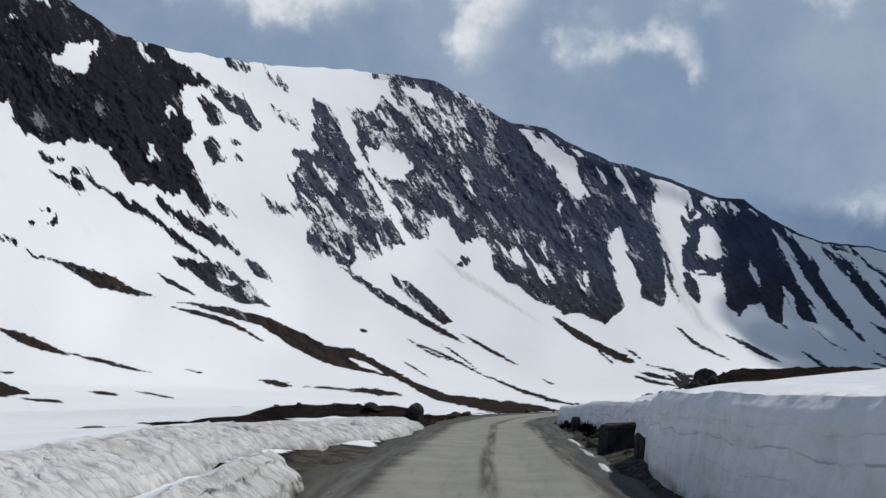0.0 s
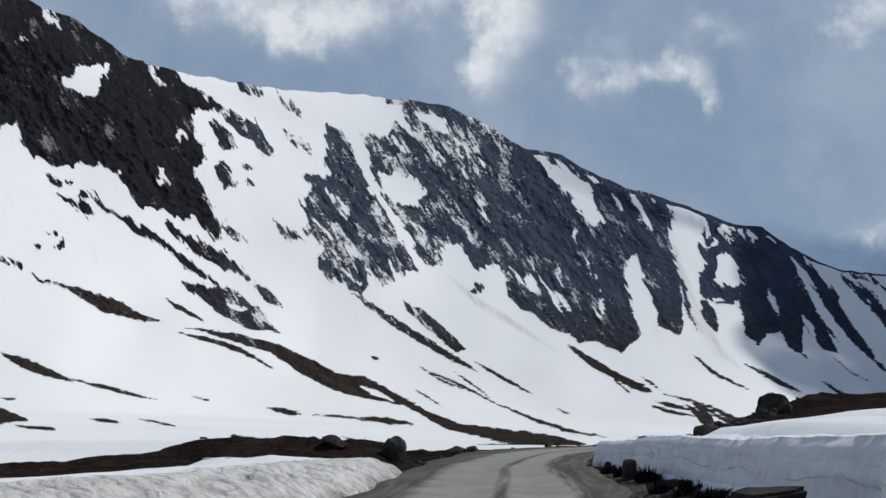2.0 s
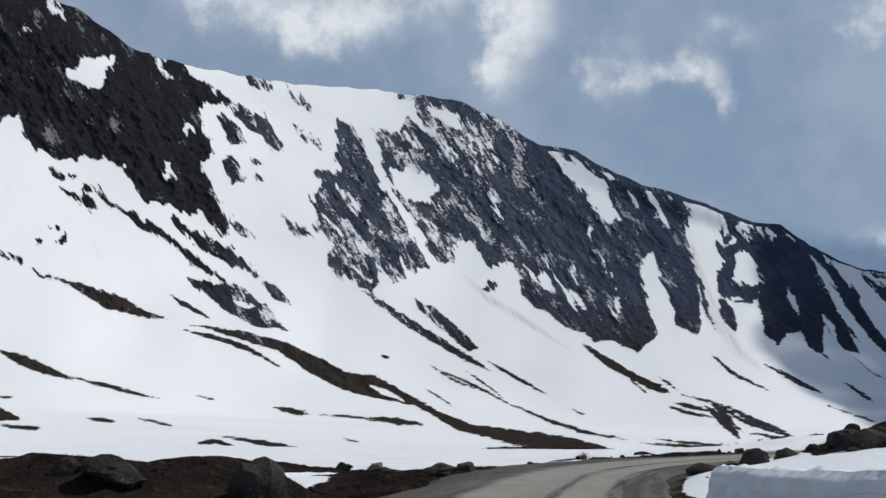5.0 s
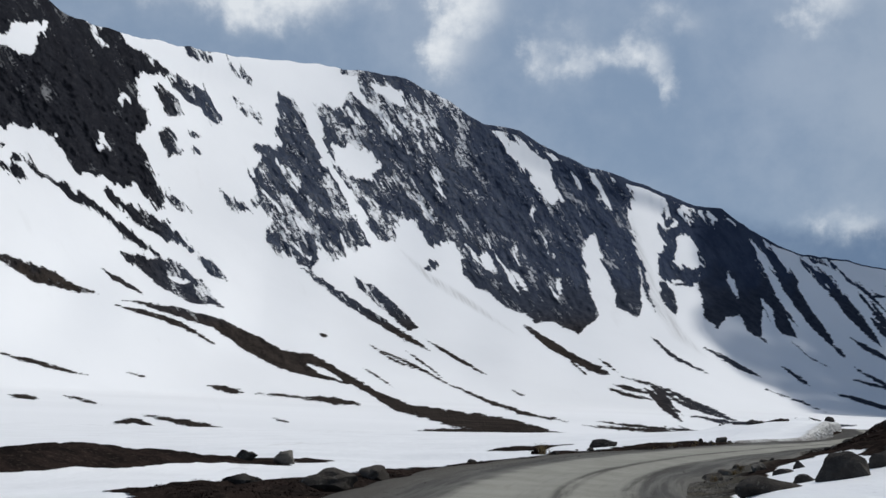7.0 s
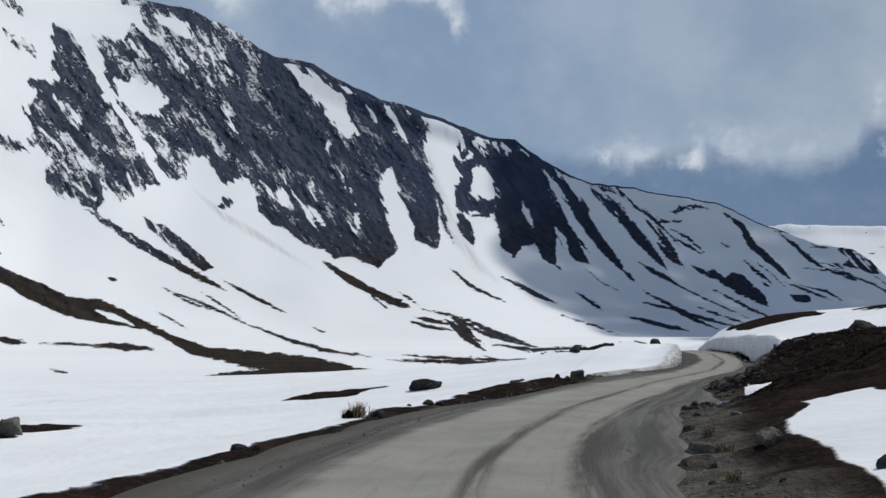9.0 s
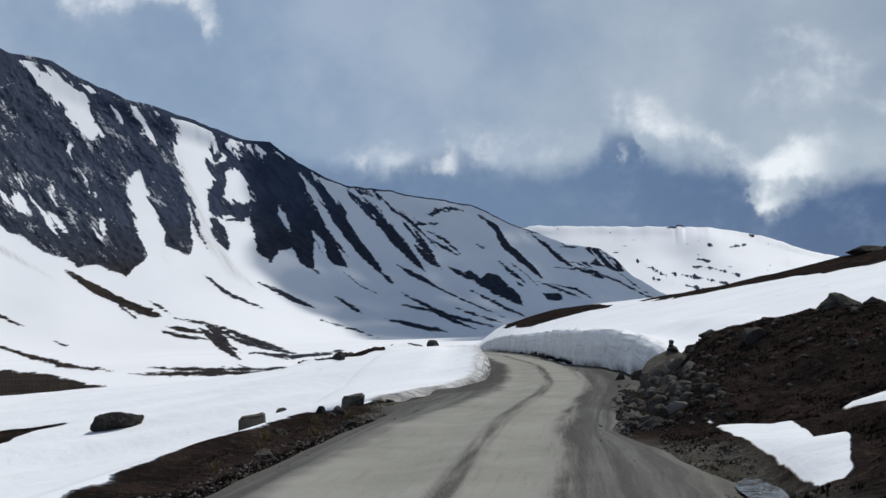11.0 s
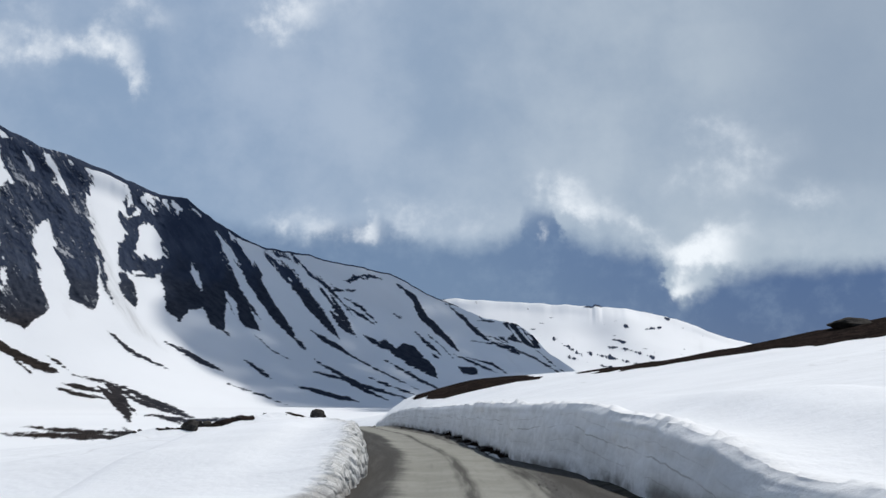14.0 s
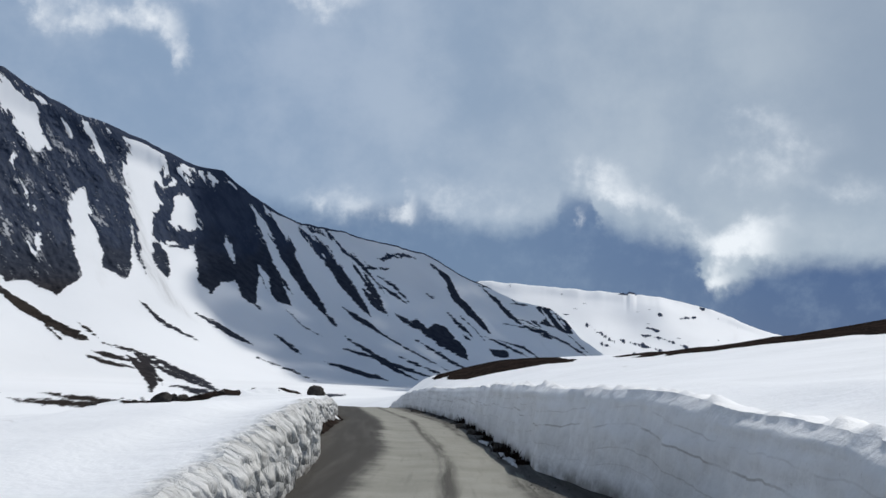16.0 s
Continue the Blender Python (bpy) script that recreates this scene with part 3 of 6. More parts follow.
def land(s, d):
    """Height of the land, without small relief."""
    s, d = np.asarray(s, float), np.asarray(d, float)
    k = np.clip(np.searchsorted(SECTION_S, s) - 1, 0, len(SECTION_S) - 2)
    t = np.clip((s - SECTION_S[k]) / (SECTION_S[k + 1] - SECTION_S[k]), 0, 1)
    t = t * t * (3 - 2 * t)
    j = np.clip(np.searchsorted(ACROSS_FINE, d) - 1, 0, len(ACROSS_FINE) - 2)
    u = np.clip((d - ACROSS_FINE[j]) / (ACROSS_FINE[j + 1] - ACROSS_FINE[j]), 0, 1)
    low = SECTION_FINE[k, j] * (1 - u) + SECTION_FINE[k, j + 1] * u
    high = SECTION_FINE[k + 1, j] * (1 - u) + SECTION_FINE[k + 1, j + 1] * u
    mound = 1.55 * np.exp(-((s - 101) / 11) ** 2 - ((d + 31.5) / 3.0) ** 2)
    bowl = 0.30 * np.exp(-((s - 103.3) / 1.8) ** 2 - ((d - 3.75) / 0.42) ** 2)
    ridge = 0.62 * np.exp(-((s - 200.2 - 0.97 * d) / 1.3) ** 2) * step(d, -18.0, -14.0) * step(d, -4.0, -6.5)
    return low * (1 - t) + high * t + mound - bowl + ridge


def patch(s, d, s0, s1, d0, d1, soft=1.0):
    """Positive inside a stretch of the plan, in metres from its edge."""
    return np.minimum.reduce([s - s0, s1 - s, d - d0, d1 - d]) / soft


def bare_ground(s, d):
    """How far, in metres, a place lies inside snow-free ground (negative: under snow)."""
    wob = (fbm(s * 0.16, d * 0.16, 3, 5) - 0.5) * 5
    fine = (fbm(s * 0.45, d * 0.45, 2, 8) - 0.5) * 1.0
    stray = step(np.abs(d), 5.0, 13.0)
    oblique = patch(s - 0.97 * d + wob * 0.2, d, 199.0, 203.0, -14.5, -4.0)
    islet = patch(s + wob * 0.3, d + wob * 0.2, 129.8, 136.0, -23.0, -18.4)
    s = s + stray * (fbm(s * 0.11 + 7, d * 0.11, 4, 83) - 0.5) * 11
    d = d + stray * (fbm(s * 0.13, d * 0.13 + 5, 4, 87) - 0.5) * 5
    skew = s - 1.85 * (np.maximum(d, -16) + 3.7)
    b = np.maximum.reduce([
        islet,         3.4 - np.abs(d) + 0 * s, patch(s, d, 86, 112, 2, 4.0),
        patch(skew + wob * 0.4, d, 55.0, 72, -14.6, -2),
        patch(s, d + wob * 0.2, 68, 79, np.interp(s, (70, 74, 78), (-6, -6.2, -9)), -2), patch(s, d + wob * 0.06, 78, 129, np.interp(s, (78, 86, 97, 104, 109, 118, 124, 129), (-4.6, -4.2, -3.85, -3.9, -4.3, -4.7, -4.3, -4.3)), -2),
        patch(s, d, 18, 62, 2, 4.6), patch(s, d + wob * 0.1, 60, 93, 2, np.interp(s, (60, 76, 82, 93), (3.9, 3.9, 4.8, 5.4))), patch(s + wob * 0.5, d + wob * 0.3, 91, 126.0, 2, 26),
        patch(s + wob * 0.3, d + wob * 0.2, 73, 101, 6.8, 24), patch(s, d, 20, 34, -5.0, -2),
        patch(s + wob, d + wob * 0.7, 100, 300, np.interp(s, (120, 150, 175, 186, 193, 200, 206, 211, 220, 235), (46, 42, 36, 29.5, 25, 21, 19.5, 19.5, 21, 27)), 90), patch(s + wob, d + wob * 0.3, 220, 262, 7.5, 17),
        oblique, patch(s, d, 126, 142, 2, 5.0), patch(s + wob * 0.5, d + wob * 0.3, 84, 118, -37, -28.5)])
    hold = np.maximum.reduce([2 * patch(s, d + wob * 0.1, 64, 94, np.interp(s, (66, 73, 76, 80, 85, 93), (3.9, 3.5, 3.7, 4.4, 4.8, 5.4)), np.interp(s, (66, 76, 92), (20, 7.4, 6.8))), 4 * patch(s, d, 102.6, 110.2, np.interp(s, (102.5, 104.7, 107, 109, 110.6), (4.25, 4.2, 4.05, 3.8, 3.8)), np.interp(s, (102.5, 104.8, 105.5, 107.5, 108.3, 109.2, 110.2), (4.35, 4.9, 4.65, 4.7, 4.5, 4.2, 3.85))), 4 * patch(s, d, 106.4, 107.3, 5.4, 6.1), patch(s, d, 123.0, 128.5, 3.7, 9)])
    return np.where(np.abs(d) < 2.5, 2.0, np.minimum(b, -hold) + fine)


def relief(s, d, bare):
    rough = step(bare, -0.2, 0.8) * np.where((s > 15) & (s < 64) & (d > 0) & (d < 6) | (s > 123) & (s < 142) & (d > 0) & (d < 6), 0.3, 1.0)
    lump = (fbm(s * 0.55, d * 0.55, 4, 21) - 0.5) * 0.55 + (fbm(s * 2.2, d * 2.2, 3, 27) - 0.5) * 0.22
    smooth = (fbm(s * 0.09, d * 0.09, 3, 31) - 0.5) * 0.35
    off = step(np.abs(d), 2.6, 4.4)
    return off * (rough * lump + smooth - 0.06 * rough) - 0.05 * (1 - off)


def ground_height(s, d):
    return land(s, d) + relief(s, d, bare_ground(s, d))


def ground_at(x, y):
    s, d = along_across(np.array([x]), np.array([y]))
    return float(ground_height(s, d)[0])


def grid_mesh(name, x, y, z, mat, smooth=True, **fields):
    """A sheet from 2-D arrays of coordinates, with float attributes."""
    rows, cols = x.shape
    i = np.arange(rows * cols).reshape(rows, cols)
    quads = np.stack([i[:-1, :-1], i[:-1, 1:], i[1:, 1:], i[1:, :-1]], -1).reshape(-1, 4)
    me = bpy.data.meshes.new(name)
    me.vertices.add(rows * cols)
    me.vertices.foreach_set("co", np.stack([x, y, z], -1).astype(np.float32).ravel())
    me.loops.add(quads.size)
    me.loops.foreach_set("vertex_index", quads.astype(np.int32).ravel())
    me.polygons.add(len(quads))
    me.polygons.foreach_set("loop_start", np.arange(0, quads.size, 4, dtype=np.int32))
    me.polygons.foreach_set("use_smooth", np.full(len(quads), smooth))
    me.update(calc_edges=True)
    me.validate()
    for key, values in fields.items():
        me.attributes.new(key, "FLOAT", "POINT").data.foreach_set("value", np.asarray(values, np.float32).ravel())
    me.materials.append(mat)
    return new(name, me)


# ---- ground ----


def spread(near0, near1, gap, far0, far1, grow=1.09):
    mid = list(np.arange(near0, near1, gap))
    up, down, g = [], [], gap
    a, b = mid[-1], mid[0]
    while a < far1 or b > far0:
        g = min(g * grow, 160)
        if a < far1:
            a += g
            up.append(a)
        if b > far0:
            b -= g
            down.append(b)
    return np.array(down[::-1] + mid + up)


def build_ground():
    gx, gy = np.meshgrid(spread(-14, 52, 0.27, -4200, 4200), spread(6, 196, 0.32, -4200, 4200, 1.07))
    s, d = along_across(gx, gy)
    s, d = s.reshape(gx.shape), d.reshape(gx.shape)
    bare = bare_ground(s, d)
    z = land(s, d) + relief(s, d, bare)
    away = np.hypot(gx - 3, gy - 50)
    z = np.where(away > 260, z + (-9 - z) * step(away, 260, 700), z)
    verge = step(np.where(d > 0, d - np.interp(s, (10, 18, 58, 64, 70, 78, 90, 106, 110, 121, 125, 134), (0, 1.3, 1.3, 0, 0, 0.9, 1.0, 0.7, -1.0, -1.0, 0.9, 0.9)), -d - np.interp(s, (18, 21, 34, 38, 84, 90, 98, 104, 114, 121, 126, 130), (-0.6, 1.2, 1.2, -0.6, -0.6, 0.0, 0.0, -0.9, -0.6, 0.6, 0.7, -0.6))) + (fbm(s * 0.7, d * 0.7, 3, 44) - 0.5) * 1.2, 3.6, 3.0)
    ob = grid_mesh("ground", gx, gy, z, GROUND, bare=np.clip(bare, -3, 3), verge=verge)
    tagged(ob, "snow-covered valley floor with patches of dark bare heath", "ground", kind="structure")


build_ground()


def build_road():
    s = np.arange(-50, 330, 0.3)
    d = np.concatenate([np.linspace(-3.7, -2.4, 8), np.linspace(-2.2, 2.2, 23), np.linspace(2.4, 3.7, 8)])
    S, D = np.meshgrid(s, d, indexing="ij")
    ragged = D * (1 + (fbm(S * 0.25, np.sign(D) * 3 + 0 * S, 3, 61) - 0.5) * 0.34 * step(np.abs(D), 2.0, 3.2))
    narrow = np.interp(S, (97, 104, 114, 119), (1, 0.30, 0.45, 1))
    ragged = np.where(ragged < -2.0, -2.0 + (ragged + 2.0) * narrow, ragged)
    narrow = np.interp(S, (107, 110, 121, 125), (1, 0.32, 0.42, 1))
    ragged = np.where(ragged > 2.0, 2.0 + (ragged - 2.0) * narrow, ragged)
    x, y = road_xy(S, ragged)
    middle = np.interp(S, (20, 60, 76, 95, 110, 135, 150, 190), (0.2, 0.1, 0.7, 0.45, 0.3, 0.3, 0.4, 0.0))
    rut = sum(np.exp(-((D - middle - c) / 0.42) ** 2) for c in (-0.8, 0.8))
    z = land(S, np.clip(D, -2.6, 2.6)) + 0.06 - 0.04 * rut + (fbm(S * 0.3, D * 1.1, 3, 66) - 0.5) * 0.025 - 0.22 * step(np.abs(D), 2.9, 3.7)
    z += 0.04 * np.exp(-((np.abs(D) - 2.75) / 0.3) ** 2) * fbm(S * 0.6, D * 0.6, 3, 71)
    ob = grid_mesh("road", x, y, z, ROAD, across=D - middle, along=S)
    tagged(ob, "narrow grey gravel mountain road with dark loose ruts", "road", kind="structure")


build_road()

# ---- mountains ----
EYE = Vector((3.0, 50.0, 1.7))
FOOT = ((-60, -20, -10, 0, 12, 20, 28, 36), (560, 620, 760, 800, 880, 1000, 1250, 1500))
CREST = ((-60, -20, -13, -5, 5, 13, 20, 28, 36), (800, 960, 1090, 1380, 1420, 1360, 1600, 1950, 2150))
SKYLINE = ((-25.4, 20.51), (-23.8, 19.79), (-20.3, 18.91), (-18.7, 18.16), (-17.4, 17.34), (-15.1, 16.87), (-9.6, 16.31), (-6.7, 16.30), (-3.4, 16.03), (-0.8, 15.78), (1.3, 14.78), (3.3, 13.67), (5.1, 13.39), (6.1, 12.79), (8.3, 11.74), (9.6, 11.39), (10.9, 10.92), (13.6, 9.87), (15.0, 9.63), (16.3, 8.56), (18.5, 7.48), (21.8, 6.89), (24.6, 6.28), (25.9, 5.66), (27.5, 4.82), (29.1, 4.19), (30.7, 3.89), (31.5, 3.33), (32.2, 2.50), (33.4, 1.64), (34.9, 0.91))
SHAPES, GREY_STREAKS = [], []


def bare(*outline):
    SHAPES.append(("bare", outline, 0.0))


def snowfield(*outline):
    SHAPES.append(("snow", outline, 0.0))


def strip(wide, *line):
    SHAPES.append(("strip", line, wide))


def gully(wide, *line):
    SHAPES.append(("gully", line, wide))


def grey_streak(wide, *line):
    """A faint grey line on the snow: grit that slid down, and a gully's painted half shade."""
    GREY_STREAKS.append((line, wide))


def to_segment(u, v, a, b):
    """Distance to a segment, and how far along it."""
    du, dv = b[0] - a[0], b[1] - a[1]
    t = np.clip(((u - a[0]) * du + (v - a[1]) * dv) / (du * du + dv * dv + 1e-9), 0, 1)
    return np.hypot(u - a[0] - t * du, v - a[1] - t * dv), t


def inside_outline(u, v, pts):
    """Signed distance to a closed outline, positive inside."""
    dist, ins = np.full(u.shape, 99.0), np.zeros(u.shape, bool)
    for a, b in zip(pts, pts[1:] + pts[:1]):
        dist = np.minimum(dist, to_segment(u, v, a, b)[0])
        if a[1] != b[1]:
            cross = (a[1] > v) != (b[1] > v)
            ins ^= cross & (u < (b[0] - a[0]) * (v - a[1]) / (b[1] - a[1]) + a[0])
    return np.where(ins, dist, -dist)


def inside_line(u, v, pts, wide):
    """Signed distance to a tapering band along a line."""
    best, n = np.full(u.shape, -99.0), len(pts) - 1
    for i in range(n):
        dist, t = to_segment(u, v, pts[i], pts[i + 1])
        w = wide * (0.05 + 0.85 * np.sin(np.pi * np.clip((i + t) / n, 0.01, 0.99)) ** 0.8)
        best = np.maximum(best, w - dist)
    return best


# bare rock and lasting snow on the mountainside: bearing and height angle from the middle of the pass, degrees
bare((-1.00, -0.09), (1.58, -0.36), (3.65, -0.54), (5.27, -0.78), (6.96, -1.22), (8.01, -1.42), (5.99, -1.52), (3.57, -1.44), (1.53, -1.03), (-0.19,
     -0.61))
bare((-25.42, 20.51), (-23.81, 19.86), (-22.19, 19.45), (-20.27, 18.91), (-18.70, 18.16), (-17.40, 17.34), (-15.12, 16.92), (-13.93, 16.00), (-12.46,
     15.14), (-14.02, 14.90), (-13.83, 13.81), (-13.21, 12.74), (-13.75, 12.16), (-13.26, 10.79), (-12.20, 9.30), (-12.61, 8.72), (-13.78, 9.65),
     (-15.06, 9.99), (-16.46, 10.19), (-17.05, 10.98), (-17.52, 11.91), (-19.04, 12.07), (-20.65, 11.80), (-21.73, 12.24), (-22.15, 12.60), (-22.39,
     13.51), (-23.35, 13.15), (-24.87, 12.85))
bare((-12.61, 15.27), (-11.58, 14.91), (-10.54, 14.41), (-9.78, 13.42), (-10.05, 12.90), (-10.79, 13.29), (-11.69, 14.08), (-12.29, 14.74))
bare((-13.01, 14.56), (-12.28, 14.32), (-11.80, 13.24), (-12.51, 13.06), (-12.92, 13.87))
bare((-12.78, 12.77), (-12.04, 12.25), (-11.58, 11.57), (-12.15, 11.35), (-12.66, 11.94))
bare((-12.82, 16.79), (-11.37, 16.69), (-9.46, 16.29), (-10.17, 16.01), (-11.63, 16.15))
bare((-14.21, 6.61), (-12.94, 6.46), (-11.51, 6.09), (-10.35, 5.43), (-9.76, 4.74), (-9.17, 4.20), (-10.31, 4.30), (-11.03, 4.42), (-12.04, 4.95),
     (-13.20, 5.75))
bare((-20.36, 6.25), (-19.00, 5.99), (-17.62, 5.56), (-16.22, 4.93), (-15.04, 4.51), (-16.48, 4.56), (-17.86, 4.86), (-19.26, 5.62))
bare((-13.98, 4.32), (-11.44, 4.13), (-9.15, 3.57), (-7.43, 2.83), (-6.27, 2.24), (-4.84, 2.10), (-3.39, 1.37), (-1.66, 0.42), (0.04, -0.17), (2.32,
     -0.50), (5.10, -0.89), (2.28, -0.89), (-0.62, -0.56), (-2.81, 0.68), (-5.11, 1.05), (-6.25, 1.30), (-7.98, 2.11), (-9.71, 3.19), (-12.00, 3.83))
bare((-7.06, 14.76), (-6.17, 14.32), (-5.85, 13.49), (-5.37, 12.24), (-4.62, 11.28), (-3.86, 10.02), (-3.11, 8.91), (-2.36, 7.51), (-3.08, 7.35),
     (-3.81, 7.90), (-3.50, 6.91), (-4.07, 6.75), (-4.96, 7.58), (-4.79, 6.59), (-5.21, 6.29), (-6.09, 6.84), (-6.67, 6.82), (-7.27, 7.65), (-7.15,
     8.51), (-7.90, 9.33), (-8.39, 11.15), (-7.67, 11.18), (-7.69, 11.88), (-6.83, 12.19), (-7.16, 13.30))
bare((-9.65, 9.97), (-9.00, 9.43), (-8.02, 8.76), (-8.75, 8.88), (-9.34, 9.22))
bare((-5.14, 14.27), (-3.97, 14.25), (-3.55, 15.05), (-2.51, 14.29), (-3.07, 15.62), (-3.28, 16.00), (-0.78, 15.78), (1.29, 14.78), (3.35, 13.67),
     (4.66, 12.13), (5.39, 11.42), (6.54, 9.88), (6.98, 7.62), (8.11, 5.38), (8.95, 4.27), (8.12, 3.47), (6.85, 4.11), (6.01, 3.95), (4.86, 5.07),
     (3.15, 5.75), (2.42, 6.31), (2.41, 7.16), (1.97, 7.87), (0.82, 7.71), (0.23, 8.41), (-0.07, 8.92), (-0.65, 9.02), (-1.05, 8.67), (-1.06, 7.82),
     (-1.79, 7.86), (-2.38, 8.64), (-2.99, 9.76), (-3.89, 11.16), (-4.49, 11.99), (-4.81, 13.10))
bare((4.33, 13.42), (6.15, 12.79), (8.25, 11.69), (10.12, 11.17), (10.64, 10.25), (10.47, 9.17), (10.84, 8.08), (10.93, 6.72), (11.28, 4.82), (10.99,
     4.34), (9.94, 4.85), (9.71, 6.21), (9.22, 7.57), (8.70, 8.39), (8.30, 8.12), (8.39, 6.51), (9.13, 4.34), (8.32, 3.69), (7.55, 4.38), (6.81,
     6.26), (6.71, 8.14), (6.49, 10.01), (6.76, 10.54), (6.39, 11.60))
bare((12.55, 10.49), (13.90, 9.87), (15.00, 9.69), (16.33, 8.51), (16.71, 7.68), (17.22, 6.56), (17.83, 4.89), (18.44, 3.50), (17.76, 3.66), (17.12,
     4.51), (16.95, 5.06), (16.79, 3.56), (17.05, 3.22), (16.12, 3.85), (15.88, 4.55), (15.19, 4.43), (14.76, 3.90), (14.10, 4.46), (14.00, 5.28),
     (13.76, 6.11), (14.06, 6.92), (13.55, 8.02), (13.31, 8.85), (12.77, 9.13), (12.36, 8.86), (12.12, 9.95))
bare((11.90, 9.15), (12.49, 8.75), (12.82, 8.91), (13.59, 9.06), (14.68, 8.82), (14.71, 6.08), (13.91, 6.49), (13.58, 5.90), (12.72, 5.97), (12.14,
     6.37), (11.84, 7.19), (12.12, 7.65), (12.24, 7.92), (11.93, 8.38))
bare((23.92, 3.01), (24.34, 3.13), (24.86, 2.70), (25.15, 2.96), (25.63, 2.83), (25.99, 2.43), (26.59, 1.80), (26.81, 1.23), (26.13, 1.55), (25.35,
     1.99), (24.57, 2.54))
bare((29.99, 3.88), (30.65, 3.87), (31.11, 3.60), (31.62, 3.20), (31.78, 2.65), (31.40, 2.67), (30.84, 2.96), (30.19, 3.13), (30.48, 3.39))
bare((27.78, 1.81), (28.60, 1.83), (28.78, 1.49), (28.02, 1.42))
bare((11.55, 1.17), (12.20, 0.80), (13.14, -0.28), (12.18, 0.34))
bare((-3.05, 5.92), (-2.03, 5.66), (-0.86, 4.69), (0.30, 3.58), (-0.27, 3.43), (-1.43, 4.40), (-2.46, 5.23))
bare((-22.70, 0.21), (-21.99, -0.12), (-21.67, -0.38), (-23.17, -0.65), (-24.59, -0.57), (-24.20, 0.31))
strip(0.10, (-6.36, -1.88), (-3.46, -1.70), (-0.77, -1.68), (1.50, -1.66))
strip(0.06, (-2.20, 2.72), (-0.79, 1.89), (0.33, 1.51))
strip(0.06, (-0.40, 2.51), (1.56, 1.14))
strip(0.06, (-2.43, 1.56), (-0.74, 0.57))
strip(0.06, (-6.68, -1.01), (-5.74, -1.20))
strip(0.08, (8.22, -0.89), (10.06, -1.01), (12.16, -1.10), (14.11, -1.10))
strip(0.10, (13.40, -0.25), (15.41, -0.57), (17.25, -0.41))
strip(0.06, (4.91, 0.70), (5.60, 0.39))
strip(0.06, (7.77, 2.15), (8.60, 1.49))
strip(0.13, (10.86, 7.69), (11.39, 5.85), (11.80, 4.66))
strip(0.08, (9.75, 10.04), (10.07, 8.74), (10.35, 7.44))
strip(0.23, (11.31, 0.98), (11.89, 0.54), (12.50, -0.05), (12.99, -0.50))
strip(0.10, (9.57, 0.94), (10.51, 0.63), (11.71, 0.40))
strip(0.11, (10.24, 1.48), (11.71, 1.15), (12.90, 0.39), (14.44, -0.16), (15.80, -0.52))
strip(0.10, (14.16, -0.35), (15.02, -0.65))
strip(0.06, (15.67, -0.58), (16.69, -0.51), (17.84, -0.36))
strip(0.06, (12.56, -0.68), (13.42, -0.98))
strip(0.13, (-12.70, -1.03), (-10.35, -1.38), (-7.78, -1.77))
strip(0.14, (-13.97, -1.42), (-12.92, -1.32), (-11.73, -1.67))
strip(0.06, (-11.73, -1.67), (-9.78, -1.85))
strip(0.08, (22.41, 5.13), (23.21, 4.69), (23.98, 3.88))
strip(0.06, (24.71, 4.40), (25.24, 4.10))
strip(0.06, (22.43, 5.60), (22.98, 5.52))
strip(0.10, (22.32, 6.04), (23.02, 6.12), (23.57, 5.99))
strip(0.08, (26.48, 2.49), (26.87, 2.20))
strip(0.06, (28.23, 2.28), (29.41, 1.95), (30.16, 1.43))
strip(0.10, (21.50, 1.88), (23.08, 1.00), (25.20, 0.37))
strip(0.08, (20.93, 1.63), (22.54, 1.16))
strip(0.06, (23.38, 1.39), (25.75, 0.48))
strip(0.06, (25.10, 6.11), (26.16, 5.51), (27.48, 4.77))
strip(0.13, (21.71, 5.02), (22.47, 3.89))
strip(0.11, (21.20, 5.73), (21.83, 4.74))
strip(0.08, (30.31, 2.94), (29.80, 3.29))
strip(0.08, (-12.35, 9.44), (-11.03, 8.59))
strip(0.11, (-9.49, 9.61), (-8.74, 8.74))
strip(0.08, (-8.20, 9.60), (-7.60, 9.06))
strip(0.23, (-20.45, 10.60), (-18.63, 9.42))
strip(0.26, (-18.96, 10.66), (-16.97, 9.33), (-14.98, 8.33), (-13.68, 7.27), (-12.08, 6.21))
strip(0.39, (-15.03, 9.44), (-13.58, 8.40), (-12.14, 7.62), (-10.68, 6.69))
strip(0.29, (-10.67, 6.46), (-9.21, 5.47))
strip(0.08, (-23.01, 7.30), (-21.42, 6.59), (-20.08, 6.05))
strip(0.16, (-15.01, 5.68), (-14.01, 5.16), (-13.01, 4.58))
strip(0.16, (-14.25, 4.03), (-12.42, 3.67), (-11.13, 3.24), (-9.46, 2.35))
strip(0.26, (-22.78, 2.75), (-21.22, 2.14), (-19.36, 1.52))
strip(0.11, (-19.63, 1.65), (-17.45, 1.16), (-15.25, 0.67))
strip(0.13, (-22.76, -0.73), (-20.81, -0.83))
strip(0.11, (-18.68, -0.32), (-17.26, -0.42))
strip(0.08, (-16.32, -0.24), (-14.53, -0.62))
strip(0.16, (-9.78, 0.38), (-7.94, 0.14))
strip(0.08, (-7.52, 0.09), (-5.10, 0.00))
strip(0.18, (-5.38, -0.00), (-3.69, -0.11), (-2.43, -0.25))
strip(0.06, (-13.59, 0.90), (-12.61, 0.73))
strip(0.06, (-22.70, 0.61), (-21.94, 0.61))
